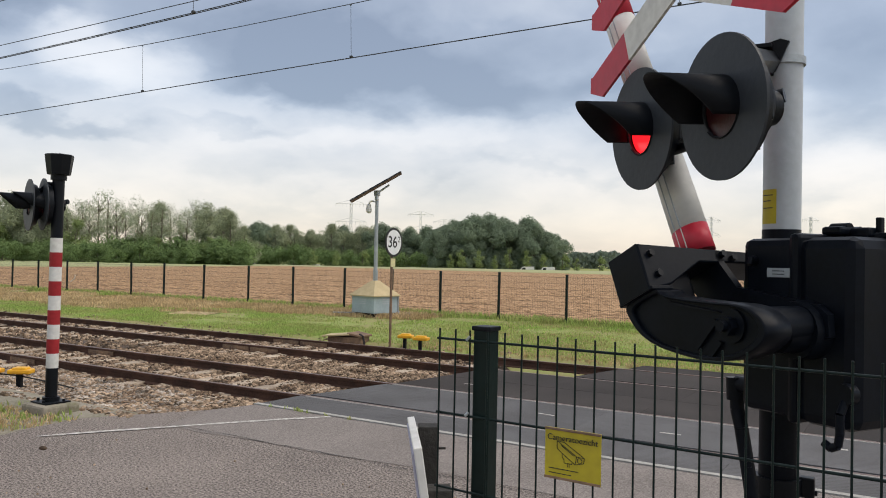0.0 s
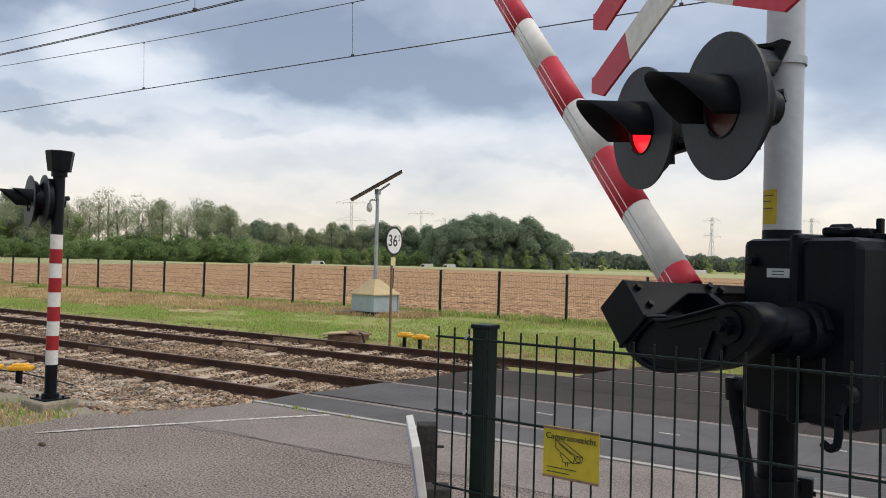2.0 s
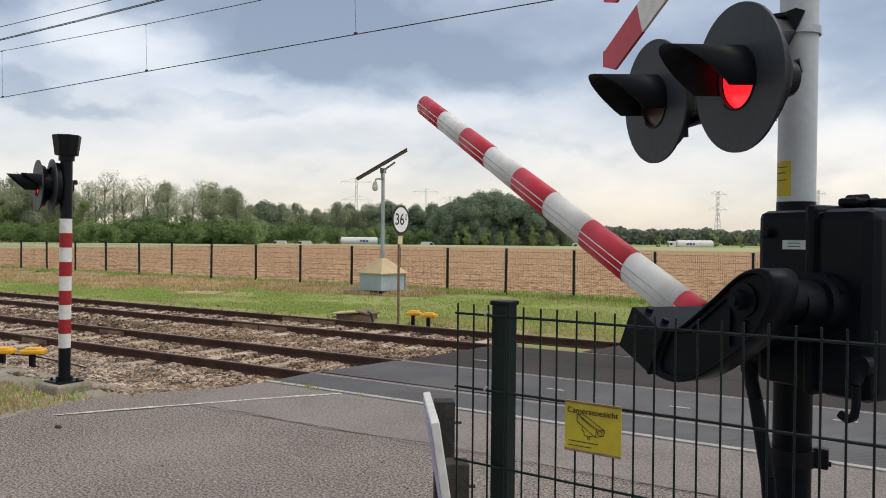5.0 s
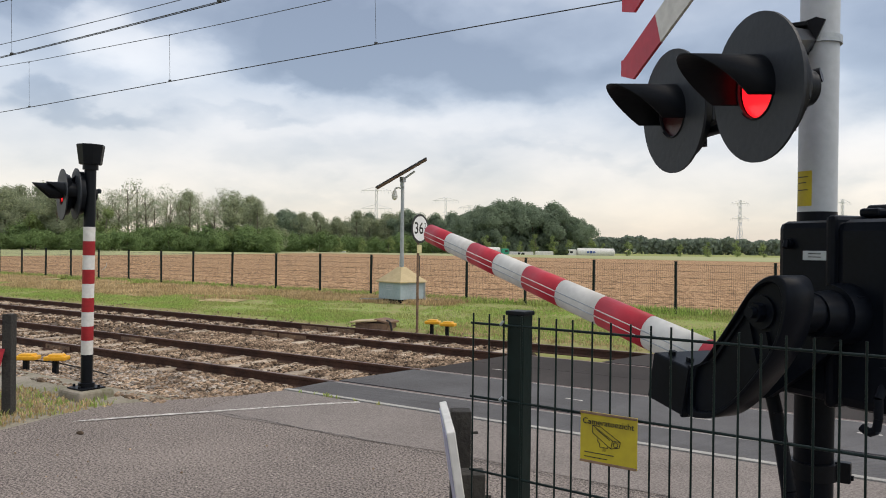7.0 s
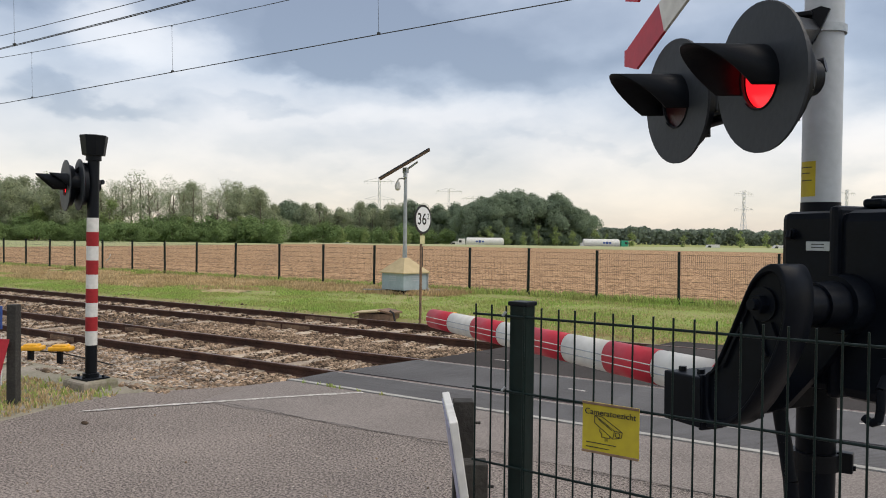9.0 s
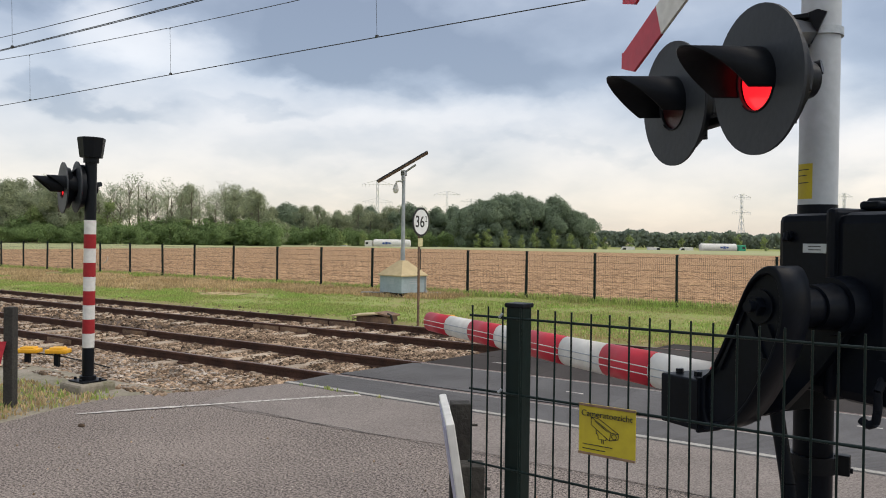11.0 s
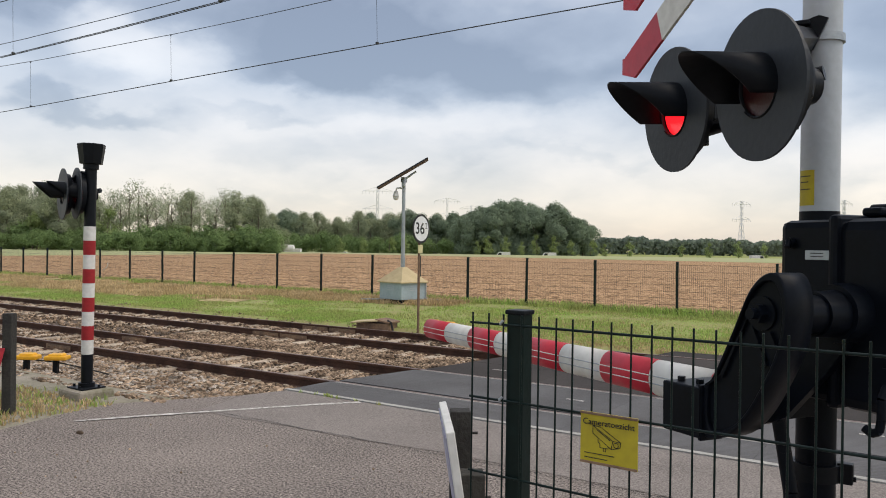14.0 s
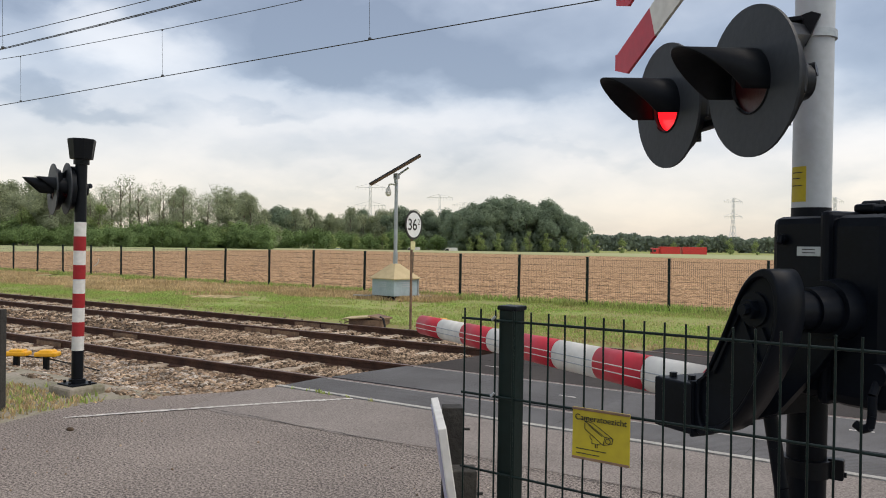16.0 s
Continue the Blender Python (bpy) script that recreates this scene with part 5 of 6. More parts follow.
def yellow_box(x, y, z, turn, s=1.0):
    ob = thing("track_magnet_box", "yellow-capped track-side sensor box on short posts", "sensor box", pose(x, y, z, 0, 0, turn), "yellow sensor boxes")
    bm = B()
    box(bm, (0, 0, 0.25 * s), (0.34 * s, 0.22 * s, 0.07 * s), 0.02 * s)
    box(bm, (0, 0, 0.29 * s), (0.22 * s, 0.18 * s, 0.05 * s), 0.02 * s)
    part("cap", bm, M["yellow_cap"], ob)
    for dx in (-0.02,):
        bm = B()
        box(bm, (dx * s, 0, 0.1 * s), (0.07 * s, 0.1 * s, 0.28 * s), 0.01)
        part("leg", bm, M["black"], ob)


def build_trackside():
    yellow_box(-9.22, 13.62, -0.06, 20, 0.95)
    yellow_box(-8.72, 13.45, -0.06, 15, 0.95)
    yellow_box(-11.05, 5.98, -0.1, 35, 0.9)
    yellow_box(-10.68, 6.2, -0.1, 35, 0.9)
    cable = thing("track_cable", "black cable lying over the ballast between sensor boxes", "cable")
    bm = B()
    hose(bm, [(-12.4, 6.1, -0.02), (-11.6, 6.15, 0.03), (-11.05, 6.05, 0.08), (-10.7, 6.2, 0.06), (-10.3, 6.35, 0.0), (-10.05, 6.6, -0.1)], 0.01, 8)
    part("strand", bm, M["rubber"], cable)
    # derelict hatch box
    h = thing("hatch_box", "low rusty hatch box with a warped lid by the track", "hatch box", pose(-10.72, 13.58, -0.06, 0, 0, 12))
    bm = B()
    box(bm, (0, 0, 0.07), (0.78, 0.5, 0.16), 0.012)
    part("box", bm, M["rust"], h)
    bm = B()
    box(bm, (-0.18, -0.05, 0.2), (0.62, 0.56, 0.03), 0.004, pose(0, 0, 0.0, 0, -5, 6))
    part("lid", bm, M["roof"], h, "warped tan lid")
    bm = B()
    box(bm, (0.24, 0, 0.24), (0.36, 0.5, 0.04), 0.004, pose(0, 0, 0, 0, 9, -4))
    part("lid", bm, M["rust"], h)
    bm = B()
    hose(bm, [(0.36, -0.2, 0.22), (0.46, -0.24, 0.18), (0.5, -0.24, 0.02), (0.48, -0.24, -0.05)], 0.025, 8)
    part("hose", bm, M["rubber"], h)


def build_boards():
    # board seen from behind its edge, on two tarred stakes
    b = thing("notice_board", "white-edged notice board on tarred wooden stakes", "sign board", pose(-1.585, 2.43, 0, 0, 0, 36.5))
    tilt = pose(0, 0, 1.18, 0, -9, 0) @ pose(0, 0, -1.18)
    bm = B()
    box(bm, (-0.004, -0.16, 0.82), (0.028, 0.5, 0.72), 0.004, tilt)
    part("board", bm, M["white"], b)
    bm = B()
    box(bm, (-0.02, -0.16, 0.82), (0.004, 0.46, 0.68), 0.0, tilt)
    part("face", bm, M["faded"], b, "faded lavender printed face")
    bm = B()
    box(bm, (0.062, 0.03, 0.57), (0.075, 0.075, 1.18), 0.004)
    tube(bm, (0.09, 0.0, 1.08), (0.125, 0.0, 1.08), 0.005, n=8)
    part("stake", bm, M["wood"], b)
    bm = B()
    box(bm, (0.085, -0.19, 0.5), (0.09, 0.09, 0.98), 0.004)
    tube(bm, (0.12, -0.19, 0.9), (0.155, -0.19, 0.9), 0.006, n=8)
    part("stake", bm, M["wood"], b)
    # board beside the striped post
    c = thing("roadside_board", "blue and red-white notice board on dark wooden stakes", "sign board", pose(-8.17, 4.23, 0, 0, 0, 30))
    bm = B()
    box(bm, (0, 0, 0.5), (0.1, 0.1, 1.06), 0.008)
    part("stake", bm, M["wood"], c)
    bm = B()
    box(bm, (-0.75, -0.02, 0.5), (0.12, 0.12, 1.0), 0.008)
    part("stake", bm, M["wood"], c)
    bm = B()
    box(bm, (-0.4, -0.09, 0.9), (0.66, 0.02, 0.24), 0.004)
    part("blue_board", bm, M["blue"], c, "blue board")
    bm = B()
    box(bm, (-0.4, -0.09, 0.45), (0.66, 0.02, 0.5), 0.004)
    wb = part("white_board", bm, M["white"], c, "white board with red stripes")
    for k in range(3):
        bm = B()
        plate(bm, [(-0.72 + 0.25 * k, 0.22), (-0.6 + 0.25 * k, 0.22), (-0.48 + 0.25 * k, 0.68), (-0.6 + 0.25 * k, 0.68)], -0.104, -0.101)
        part("stripe", bm, M["red"], wb)


# ---- overhead line ----
def build_overhead():
    def contact_z(x, y):
        if y < 10:
            return 5.66 + 0.0009 * max(0.0, x + 17) ** 2
        c = max(x, -25.0)
        return 5.885 + 0.0035 * c - 0.00017 * c * c

    def messenger_z(x, y):
        return 0.0013 * (x + 12.5) ** 2 + (6.8 if y < 10 else 6.92)
    xs = [-160, -110, -80, -60, -45, -36, -28, -22, -16, -13, -10, -7, -4, 2, 10, 30]
    for y, drops in ((12.2, (-35.5, -29.0, -22.6, -16.18, -9.72, -3.2, 3.2)), (8.45, (-29.1, -22.7, -16.35, -9.98, -3.6, 2.8))):
        line = thing("catenary", "overhead railway contact line with messenger wire and droppers", "overhead line", None, "overhead lines")
        for dy in ((0.0,) if y > 10 else (-0.022, 0.022)):
            bm = B()
            hose(bm, [(x, y + dy, contact_z(x, y)) for x in xs], 0.0105 if y > 10 else 0.008, 8)
            part("contact_wire", bm, M["wire"], line)
        bm = B()
        hose(bm, [(x, y, messenger_z(x, y)) for x in xs], 0.0085, 8)
        part("messenger_wire", bm, M["wire"], line)
        if y < 10:
            bm = B()
            hose(bm, [(x, y, 5.9 + 0.001 * (x + 11.5) ** 2) for x in xs if x > -50], 0.007, 8)
            part("auxiliary_wire", bm, M["wire"], line)
        for x in drops:
            bm = B()
            tube(bm, (x, y, contact_z(x, y)), (x - 0.04, y, messenger_z(x, y)), 0.004, n=6)
            box(bm, (x, y, contact_z(x, y) + 0.02), (0.06, 0.05, 0.05), 0.008)
            box(bm, (x - 0.04, y, messenger_z(x, y) - 0.01), (0.04, 0.02, 0.04), 0.006)
            part("dropper", bm, M["wire"], line)


# ---- distance ----
def at(px, depth, z=0.0):
    """A far place: sideways from the middle of the view, as a slope, and metres ahead."""
    a = radians(33.41)
    r = px * depth
    return (r * math.cos(a) - depth * math.sin(a), r * math.sin(a) + depth * math.cos(a), z)


def crown_mesh(name, material, height, width, base, count, leaf, seed, gaps=0.0, conic=False):
    r = random.Random(seed)
    verts, faces = [], []
    blobs = []
    for _ in range(16):
        a, d = r.uniform(0, 6.28), math.sqrt(r.random())
        zz = r.random()
        wmax = (1 - abs(2 * zz - 0.85) ** 2.2 * 0.8) if not conic else (1 - zz * 0.8)
        blobs.append((width / 2 * d * wmax * math.cos(a) * 0.8, width / 2 * d * wmax * math.sin(a) * 0.8, base + (height - base) * (0.1 + 0.82 * zz), width * r.uniform(0.13, 0.24)))
    for _ in range(count):
        bx, by, bz, br = blobs[r.randrange(16)]
        v = Vector((r.gauss(0, 1), r.gauss(0, 1), r.gauss(0, 0.8)))
        v = v.normalized() * br * (0.55 + 0.5 * r.random())
        c = Vector((bx, by, bz)) + v
        out = v.normalized() * 0.9 + Vector((0, 0, 0.5)) + Vector((r.uniform(-1, 1), r.uniform(-1, 1), r.uniform(-1, 1))) * 0.55 + Vector((bx, by, 0)) / width
        q = out.to_track_quat("Z", "Y").to_matrix() @ Euler((0, 0, r.uniform(0, 6.28))).to_matrix()
        s = leaf * r.uniform(0.6, 1.3)
        o = len(verts)
        for dx, dy in ((-1, -0.5), (0.2, -0.8), (1, 0.3), (-0.3, 0.9)):
            verts.append(tuple(c + q @ Vector((dx * s, dy * s, r.uniform(-0.2, 0.2) * s))))
        faces.append((o, o + 1, o + 2, o + 3))
    return mesh_of(name, verts, faces, material)


def trunk_mesh(height, r0, seed, limbs=7):
    r = random.Random(seed)
    bm = B()
    p = Vector((0, 0, -0.3))
    top = Vector((r.uniform(-0.4, 0.4), r.uniform(-0.4, 0.4), height * 0.85))
    mid = (p + top) / 2 + Vector((r.uniform(-0.3, 0.3), r.uniform(-0.3, 0.3), 0))
    tube(bm, p, mid, r0, r0 * 0.65, 8)
    tube(bm, mid, top, r0 * 0.65, r0 * 0.2, 8)
    for _ in range(limbs):
        f = r.uniform(0.3, 0.85)
        q = p.lerp(mid, f * 2) if f < 0.5 else mid.lerp(top, f * 2 - 1)
        a = r.uniform(0, 6.28)
        e = q + Vector((math.cos(a), math.sin(a), r.uniform(0.7, 1.6))) * height * r.uniform(0.1, 0.2)
        tube(bm, q, e, r0 * 0.3, r0 * 0.06, 6)
    me = bpy.data.meshes.new("trunk")
    bm.to_mesh(me); bm.free()
    me.materials.append(M["bark"])
    return me


def build_trees():
    rt = random.Random(21)
    kinds = {}

    def kind(key, n, material, height, width, base, count, leaf, trunk_r, limbs=7, conic=False):
        kinds[key] = [(trunk_mesh(height, trunk_r, 10 * k + len(key), limbs), crown_mesh("crown", material, height, width, base, count, leaf, 40 + k + 7 * len(key), conic=conic)) for k in range(n)]
    kind("wood", 4, M["leaf_mid"], 15, 9.5, 3.0, 5200, 0.165, 0.25, 14)
    kind("sparse", 3, M["leaf_mid"], 15.5, 9, 5.0, 1900, 0.125, 0.24, 30)
    kind("dark", 4, M["leaf_dark"], 16, 13, 0.2, 10500, 0.24, 0.35)
    kind("bush", 3, M["leaf_bush"], 4.2, 7, 0.1, 3000, 0.14, 0.1, 4)
    kind("young", 3, M["leaf_light"], 6.5, 3.6, 1.2, 1100, 0.13, 0.1, 5)
    kind("light", 2, M["leaf_light"], 9.5, 6.5, 1.0, 3000, 0.16, 0.15, 6)

    def plant(key, px, depth, s, label, cat="tree", group="", zs=1.0):
        tr, cr = rt.choice(kinds[key])
        x, y, _ = at((px - 784) / 1369.2, depth)
        ob = thing("bush" if cat == "bush" else "tree", label, cat, None, group)
        ob.matrix_basis = Matrix.LocRotScale((x, y, ground_z(x, y)), Euler((0, 0, rt.uniform(0, 6.28))), (s, s, s * zs))
        same_part("trunk", tr, ob, Matrix())
        same_part("crown", cr, ob, Matrix())
    # wood behind the field, falling away
    for row, (d, sc) in enumerate(((178, 0.9), (196, 1.05), (214, 1.18))):
        px = -150 + 14 * row
        while px < 505:
            key = "sparse" if 170 < px < 410 and rt.random() < 0.93 else "wood"
            h = (1.02 if px < 380 else 1.02 - 0.0028 * (px - 380)) * rt.uniform(0.84, 1.12)
            if px > 465:
                h *= 0.75
            plant(key, px, d + rt.uniform(-5, 5), sc * h, "tall half-bare deciduous tree with thin spring foliage" if key == "sparse" else "tall green deciduous tree in the wood behind the field", group="trees of the wood")
            px += rt.uniform(24, 38) * (1.35 if key == "sparse" else 1)
    px = -120
    while px < 490:
        plant("bush", px, 168 + rt.uniform(-4, 4), rt.uniform(0.75, 1.15), "dense green shrub along the wood edge", "bush", "shrubs of the wood edge", 0.9)
        px += rt.uniform(14, 24)
    for px, s in ((190, 1.0), (55, 0.9), (330, 0.6), (420, 0.65)):
        plant("light", px, 172, s, "light green tree before the wood", group="trees of the wood")
    px = -130
    while px < 500:
        plant("bush", px, 174 + rt.uniform(-2, 6), rt.uniform(1.1, 1.6), "dense green shrub along the wood edge", "bush", "shrubs of the wood edge", 0.9)
        px += rt.uniform(18, 30)
    # lower wood in the middle
    for row in range(2):
        px = 470 + 10 * row
        while px < 812:
            plant("dark" if rt.random() < 0.3 else "wood", px, 300 + 16 * row + rt.uniform(-6, 6), rt.uniform(0.98, 1.2), "green deciduous tree in the distant wood", group="trees of the distant wood")
            px += rt.uniform(22, 36)
    px = 470
    while px < 800:
        plant("bush", px, 285 + rt.uniform(-4, 4), rt.uniform(1.3, 1.9), "dense green shrub before the distant wood", "bush", "shrubs of the distant wood")
        px += rt.uniform(18, 30)
    # domed dark clump
    for row in range(3):
        px = 815 + 8 * row
        while px < 1040:
            f = (px - 925) / 125
            h = 1.25 * (1 - 0.28 * max(0, abs(f)) ** 2.4) * rt.uniform(0.94, 1.04)
            if px > 1010:
                h *= 0.86
            plant("dark", px, 258 + 9 * row + rt.uniform(-3, 3), h * (0.9 + 0.05 * row), "dark green dense tree of a domed clump", group="trees of the dark clump")
            px += rt.uniform(20, 30)
    for px, s in ((600, .8), (640, .8), (690, .9), (715, .8), (842, 0.75), (862, 1.0), (893, 0.95), (922, 0.75), (947, 1.05), (978, 1.0), (1008, 0.85), (1045, 0.9), (1068, 0.7), (1110, 0.8), (1205, 0.7), (1253, 0.8), (1305, 0.9), (1350, 0.8)):
        plant("young", px, 246 + rt.uniform(-4, 4), s * 1.2, "young light green avenue tree", group="young avenue trees")
    # far treeline, one mass of leaves; its haze is put into the leaf colour
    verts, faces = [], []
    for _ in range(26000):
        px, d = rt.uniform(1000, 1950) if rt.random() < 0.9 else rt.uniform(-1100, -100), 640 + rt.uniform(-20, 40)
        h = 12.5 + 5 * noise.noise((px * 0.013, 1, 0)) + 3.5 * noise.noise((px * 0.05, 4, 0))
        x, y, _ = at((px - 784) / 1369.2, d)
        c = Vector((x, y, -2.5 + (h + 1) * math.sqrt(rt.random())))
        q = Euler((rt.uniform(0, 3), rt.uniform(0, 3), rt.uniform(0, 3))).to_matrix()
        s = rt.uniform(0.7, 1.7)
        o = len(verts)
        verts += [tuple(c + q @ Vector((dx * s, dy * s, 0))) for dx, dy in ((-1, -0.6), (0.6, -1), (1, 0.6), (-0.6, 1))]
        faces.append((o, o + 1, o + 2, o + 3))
    verts2, faces2 = [], []
    for _ in range(80000):
        px = rt.uniform(-320, 815)
        d = (222 if px < 480 else 330) + rt.uniform(-5, 16)
        h = (6.8 if px < 480 else 11.5) * (1 + 0.25 * noise.noise((px * 0.02, 3, 0)) + 0.15 * noise.noise((px * 0.09, 6, 0)))
        if 170 < px < 410:
            h *= 0.62
        x, y, _ = at((px - 784) / 1369.2, d)
        c = Vector((x, y, h * math.sqrt(rt.random())))
        nrm = Vector((math.sin(radians(33.4)), -math.cos(radians(33.4)), 0.9)) + Vector((rt.uniform(-1, 1), rt.uniform(-1, 1), rt.uniform(-1, 1))) * 0.8
        q = nrm.to_track_quat("Z", "Y").to_matrix()
        s = rt.uniform(0.2, 0.45)
        o = len(verts2)
        verts2 += [tuple(c + q @ Vector((dx * s, dy * s, 0))) for dx, dy in ((-1, -0.6), (0.6, -1), (1, 0.6), (-0.6, 1))]
        faces2.append((o, o + 1, o + 2, o + 3))
    tagged(new("wood_understorey", mesh_of("wood_understorey", verts2, faces2, M["leaf_mid"])), "dense green understorey filling the woods behind the field", "woods", kind="stuff")
    tagged(new("far_woods", mesh_of("far_woods", verts, faces, M["leaf_far"])), "green line of far woods on the horizon, haze put into its colour", "woods", kind="stuff")


def build_pylon(px, depth, height, turn):
    x, y, _ = at((px - 784) / 1369.2, depth)
    ob = thing("power_pylon", "grey steel lattice power pylon far behind the trees", "pylon", pose(x, y, -1, 0, 0, turn), "power pylons")
    bm = B()
    r = height * 0.0034

    def w(z):
        return height * (0.065 if z < 0.0 else 0.062 - 0.045 * min(z / (0.62 * height), 1.0))
    n = 9
    zs = [height * (k / n) ** 0.85 for k in range(n + 1)]
    for a, b in zip(zs, zs[1:]):
        for sx, sy in ((-1, -1), (1, -1), (1, 1), (-1, 1)):
            tube(bm, (sx * w(a), sy * w(a), a), (sx * w(b), sy * w(b), b), r, n=4)
        for (ax, ay), (bx, by) in (((-1, -1), (1, -1)), ((1, -1), (1, 1)), ((1, 1), (-1, 1)), ((-1, 1), (-1, -1))):
            tube(bm, (ax * w(a), ay * w(a), a), (bx * w(b), by * w(b), b), r * 0.6, n=4)
            tube(bm, (bx * w(a), by * w(a), a), (ax * w(b), ay * w(b), b), r * 0.6, n=4)
    part("tower", bm, M["pylon"], ob)
    for z, l in ((0.66, 0.24), (0.94, 0.24)):
        bm = B()
        for s in (-1, 1):
            tip_ = Vector((s * height * l, 0, height * z))
            for d in (-1, 1):
                tube(bm, (s * w(height), d * w(height), height * z), tip_, r * 0.8, n=4)
            tube(bm, (s * w(height), 0, height * (z + 0.06)), tip_, r * 0.8, n=4)
            for f in (0.3, 0.55, 0.8, 1.0):
                tube(bm, (tip_.x * f, 0, height * z), (tip_.x * f, 0, height * (z - 0.045)), r * 0.7, n=4)
        part("cross_arm", bm, M["pylon"], ob)


def build_distance():
    # road on which the traffic passes
    bm = B()
    a, b = at(-4, 236), at(4, 236)
    nx, ny = -math.sin(radians(33.41)), math.cos(radians(33.41))
    bm.faces.new([bm.verts.new(v) for v in ((a[0] - 4 * nx, a[1] - 4 * ny, -1.56), (b[0] - 4 * nx, b[1] - 4 * ny, -1.56), (b[0] + 4 * nx, b[1] + 4 * ny, -1.56), (a[0] + 4 * nx, a[1] + 4 * ny, -1.56))])
    tagged(part("far_road", bm, M["asphalt"]), "distant straight road behind the fields", "road", kind="structure")
    for px, d, h, t in ((665, 560, 46, 33), (788, 700, 48, 33), (1309, 640, 45, 62), (1490, 760, 55, 62), (830, 820, 48, 33)):
        build_pylon(px, d, h, t)
    # small farm shed
    x, y, _ = at((605 - 784) / 1369.2, 262)
    shed = thing("shed", "small pale shed at the field edge", "shed", pose(x, y, ground_z(x, y), 0, 0, 30))
    bm = B()
    box(bm, (0, 0, 0.9), (2.2, 1.4, 0.9), 0.02)
    part("wall", bm, M["white"], shed)
    bm = B()
    plate(bm, [(-1.3, 1.35), (1.3, 1.35), (1.2, 1.6), (-1.2, 1.6)], -0.8, 0.8)
    part("roof", bm, M["grey"], shed)


# ---- traffic ----
TRAFFIC = []


def wheels(ob, xs, r=0.5, w=1.15):
    for x in xs:
        for s in (-1, 1):
            bm = B()
            tube(bm, (x, s * w - 0.15, r), (x, s * w + 0.15, r), r, n=16)
            part("wheel", bm, M["rubber"], ob)


def truck(label, kind, cab_mat, load_mat, l0, speed, lane):
    ob = thing("truck" if kind in ("tanker", "box") else "van", label, "truck" if kind in ("tanker", "box") else "van")
    if kind == "tanker":
        bm = B()
        tube(bm, (-6.5, 0, 2.3), (4.0, 0, 2.3), 1.3, n=20)
        dome(bm, (-6.5, 0, 2.3), 1.3, 0.4); dome(bm, (4.0, 0, 2.3), 1.3, 0.4)
        tank = part("tank", bm, load_mat, ob, "white cylindrical tank")
        for s in (-1, 1):
            for k in range(3):
                bm = B()
                box(bm, (-0.6 + 0.9 * k, s * 1.28, 2.45), (0.7, 0.08, 0.7 if k % 2 else 0.5))
                part("logo_shape", bm, M["blue"], tank)
        bm = B()
        box(bm, (-1.5, 0, 0.85), (11.5, 1.6, 0.35), 0.05)
        part("chassis", bm, M["black"], ob)
        cx = 5.8
    elif kind == "box":
        for x0, x1 in ((-8.5, -1.2), (-0.4, 5.6)):
            bm = B()
            box(bm, ((x0 + x1) / 2, 0, 2.3), (x1 - x0, 2.5, 2.7), 0.06)
            part("load_box", bm, load_mat, ob)
        bm = B()
        box(bm, (-1.5, 0, 0.8), (13.5, 1.6, 0.3), 0.05)
        part("chassis", bm, M["black"], ob)
        cx = 6.9
    if kind in ("tanker", "box"):
        bm = B()
        box(bm, (cx, 0, 1.9), (2.2, 2.4, 2.6), 0.2)
        cab = part("cab", bm, cab_mat, ob)
        bm = B()
        box(bm, (cx + 1.08, 0, 2.4), (0.08, 2.0, 0.9), 0.03)
        box(bm, (cx + 0.4, 0, 2.4), (0.8, 2.44, 0.7), 0.03)
        part("windows", bm, M["glass"], cab)
        wheels(ob, (-5.5, -4.2, -2.9, cx - 2.2, cx + 0.3))
    if kind == "caravan":
        bm = B()
        box(bm, (-5.6, 0, 1.5), (5.4, 2.2, 2.0), 0.15)
        part("caravan_body", bm, load_mat, ob)
        bm = B()
        box(bm, (-2.7, 0, 0.45), (0.9, 0.1, 0.1))
        part("tow_bar", bm, M["black"], ob)
        wheels(ob, (-5.6,), 0.32, 0.9)
    if kind in ("car", "caravan"):
        bm = B()
        plate(bm, [(-2.3, 0.35), (2.3, 0.35), (2.4, 0.9), (1.75, 1.25), (1.2, 2.15), (0.9, 2.3), (-2.25, 2.34), (-2.4, 1.0)], -0.95, 0.95, 0.06)
        body = part("body", bm, cab_mat, ob)
        bm = B()
        plate(bm, [(0.35, 1.3), (1.6, 1.3), (1.15, 2.05), (0.35, 2.05)], -0.96, 0.96)
        part("windows", bm, M["glass"], body)
        wheels(ob, (-1.45, 1.5), 0.34, 0.8)
    TRAFFIC.append((ob, l0, speed, lane))


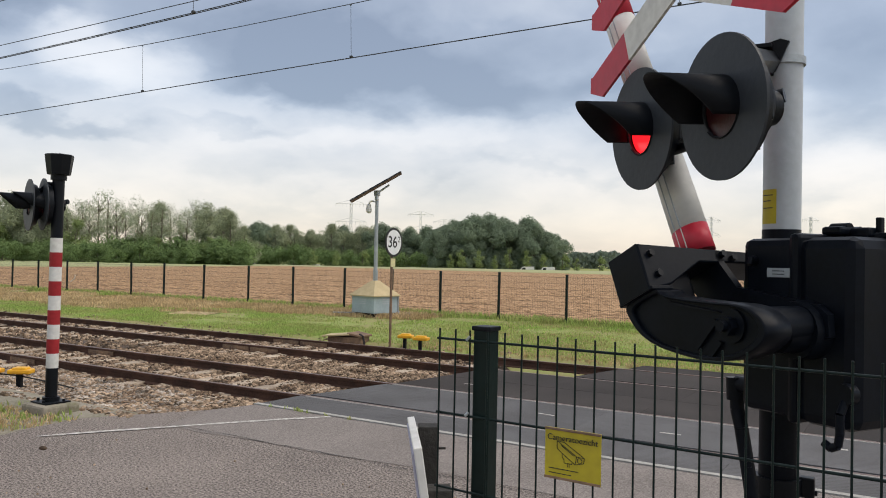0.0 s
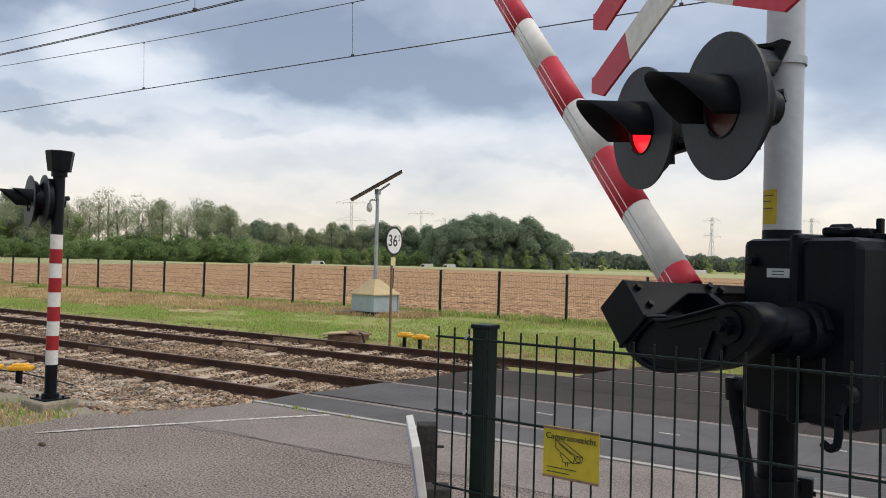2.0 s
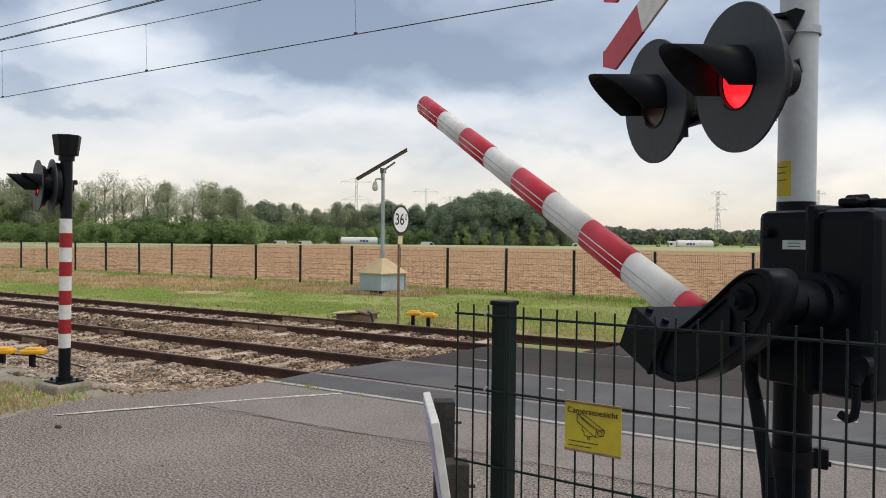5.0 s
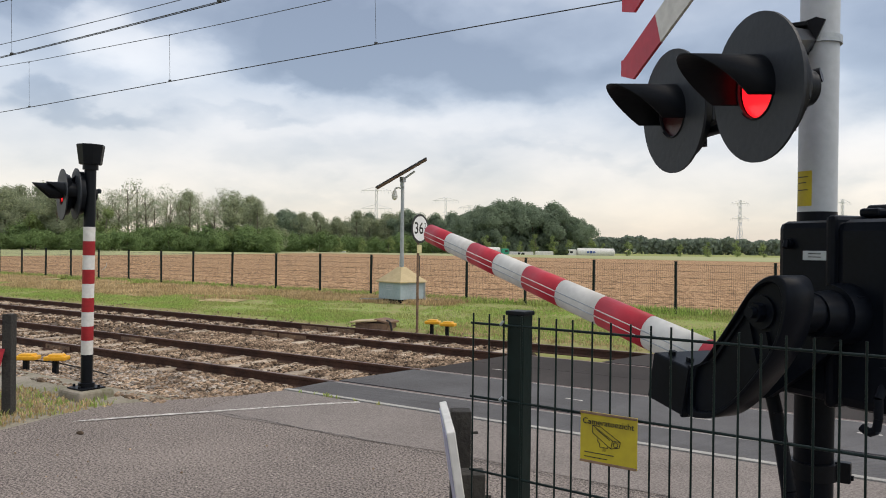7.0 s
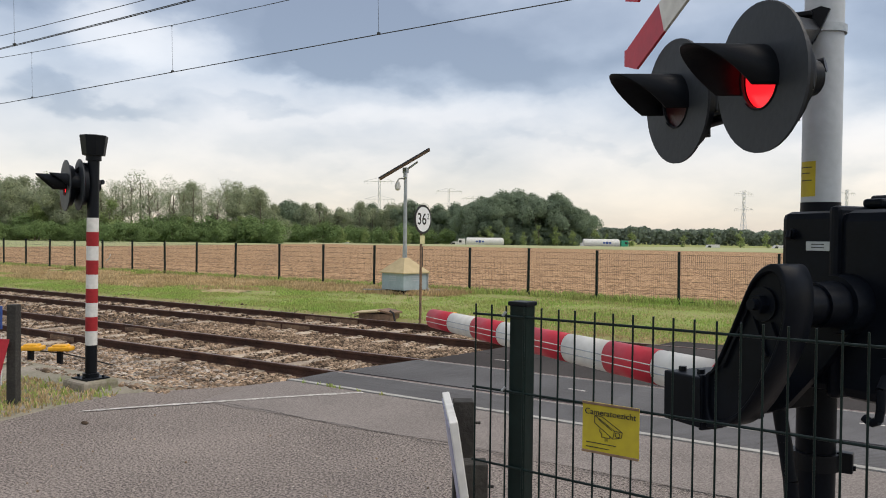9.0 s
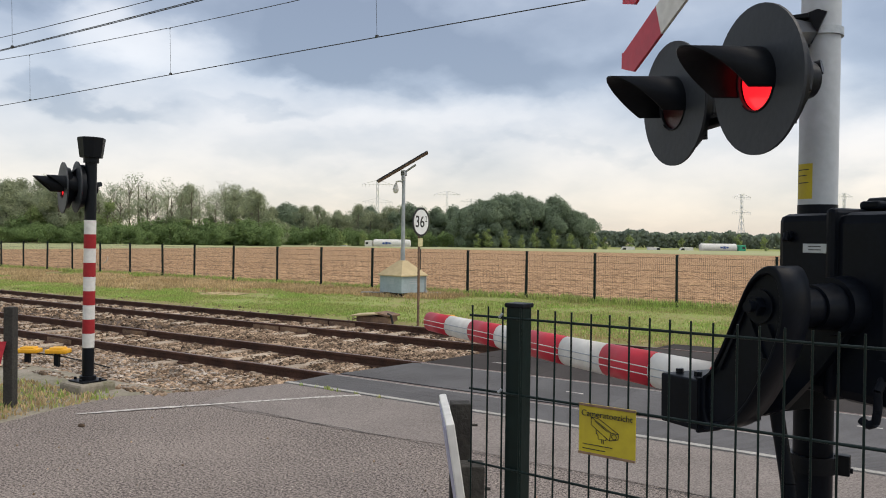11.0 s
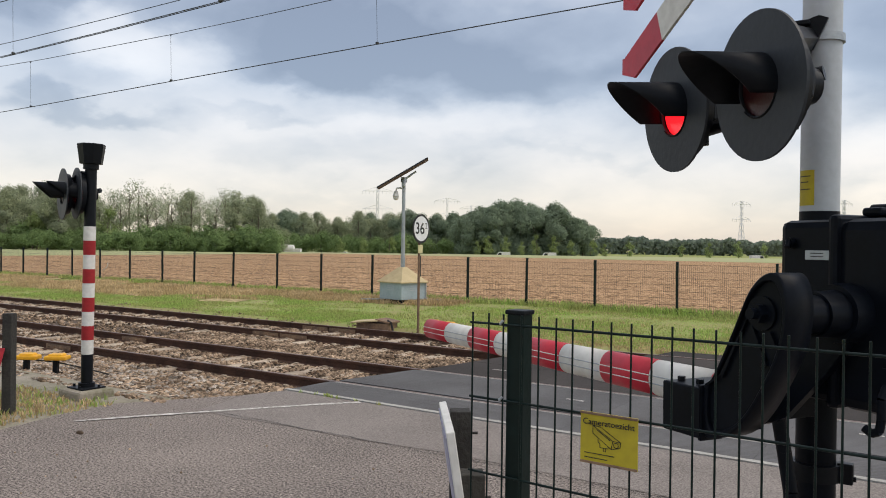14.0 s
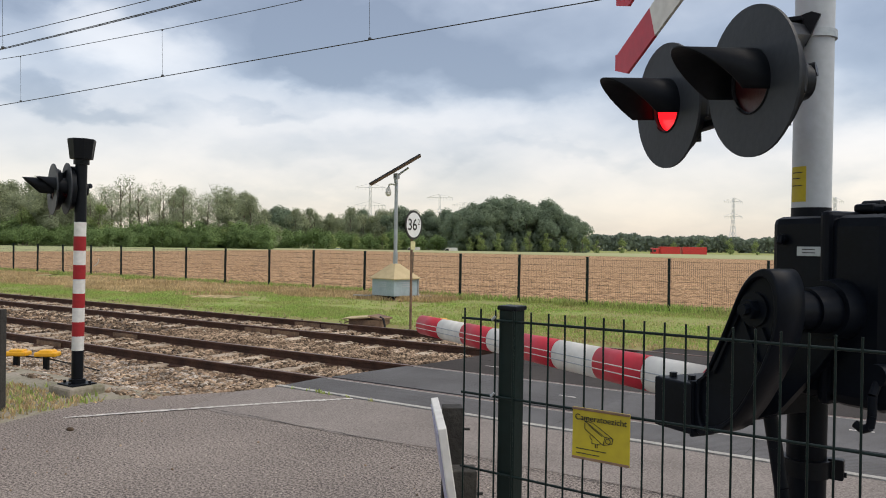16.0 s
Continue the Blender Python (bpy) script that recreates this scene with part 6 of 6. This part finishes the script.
def build_traffic():
    truck("white tanker truck driving on the distant road", "tanker", M["white"], M["white"], ((0.0, 214), (6.0, 80.4), (9.0, 13.3), (12.0, -37), (16.0, -95)), -21.9, -2)
    truck("white tanker truck with a green cab on the distant road", "tanker", M["vgreen"], M["white"], ((0.0, -109), (3.5, -50), (6.0, -4.2), (9.0, 62.2), (16.0, 225)), 22.1, 2)
    truck("white van with a white caravan on the distant road", "caravan", M["white"], M["white"], 129, -13.9, -2)
    truck("white van on the distant road", "car", M["white"], M["white"], 245, -15.9, -2)
    truck("white van on the distant road", "car", M["white"], M["white"], 285, -17.5, -2)
    truck("red lorry with a red trailer on the distant road", "box", M["vred"], M["vred"], 496, -25.2, -2)
    truck("small white van on the distant road", "car", M["white"], M["white"], 42, -19.5, -2)
    truck("small white van on the distant road", "car", M["white"], M["white"], 50, -19.2, -2)
    truck("small white van on the distant road", "car", M["white"], M["white"], -65, 13.4, 2)


build_far_fence()
build_near_fence()
build_striped_post()
build_right_post()
build_saltire()
build_barrier_machine()
BOOM = build_boom()
build_camera_mast()
build_km_sign()
build_trackside()
build_boards()
build_overhead()
build_trees()
build_distance()
build_traffic()
build_grass()


# ---- what moves ----
def motions():
    swing = [(0.0, 65.0), (0.5, 60.6), (1.0, 56.2), (1.5, 51.9), (2.0, 48.0), (2.5, 44.2), (3.0, 40.4), (3.5, 36.6), (4.0, 32.9), (4.5, 29.2), (5.0, 25.5), (5.5, 21.8), (6.0, 18.1), (6.5, 14.2), (7.0, 10.95),
             (7.5, 8.1), (8.0, 5.2), (8.5, 2.4), (8.9, -0.4), (9.2, -0.75), (10.0, -0.72), (16.0, -0.74)]
    walk(BOOM, [(t, pose(*PIVOT, 0, -a, BOOM_YAW)) for t, a in swing])
    # the two lamps of a pair show in turn: added leaves part before the one that shows, in place of switched light
    for i, leaves in enumerate(BLINK_LEAVES):
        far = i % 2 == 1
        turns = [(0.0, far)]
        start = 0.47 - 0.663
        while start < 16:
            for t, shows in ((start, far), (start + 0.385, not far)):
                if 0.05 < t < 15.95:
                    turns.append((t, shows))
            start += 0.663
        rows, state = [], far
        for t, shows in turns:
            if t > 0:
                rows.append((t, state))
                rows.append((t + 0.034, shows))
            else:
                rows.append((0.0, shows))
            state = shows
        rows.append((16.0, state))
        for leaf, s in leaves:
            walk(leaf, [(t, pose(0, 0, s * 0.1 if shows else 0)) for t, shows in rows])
    for ob, l0, v, lane in TRAFFIC:
        rows = []
        for t, along in (l0 if type(l0) is tuple else ((0.0, l0), (16.0, l0 + v * 16))):
            x, y, z = at(along / 300, 236, -1.555)
            nx, ny = -math.sin(radians(33.41)), math.cos(radians(33.41))
            rows.append((t, pose(x + lane * nx, y + lane * ny, z, 0, 0, 33.41 + (180 if v < 0 else 0))))
        walk(ob, rows)


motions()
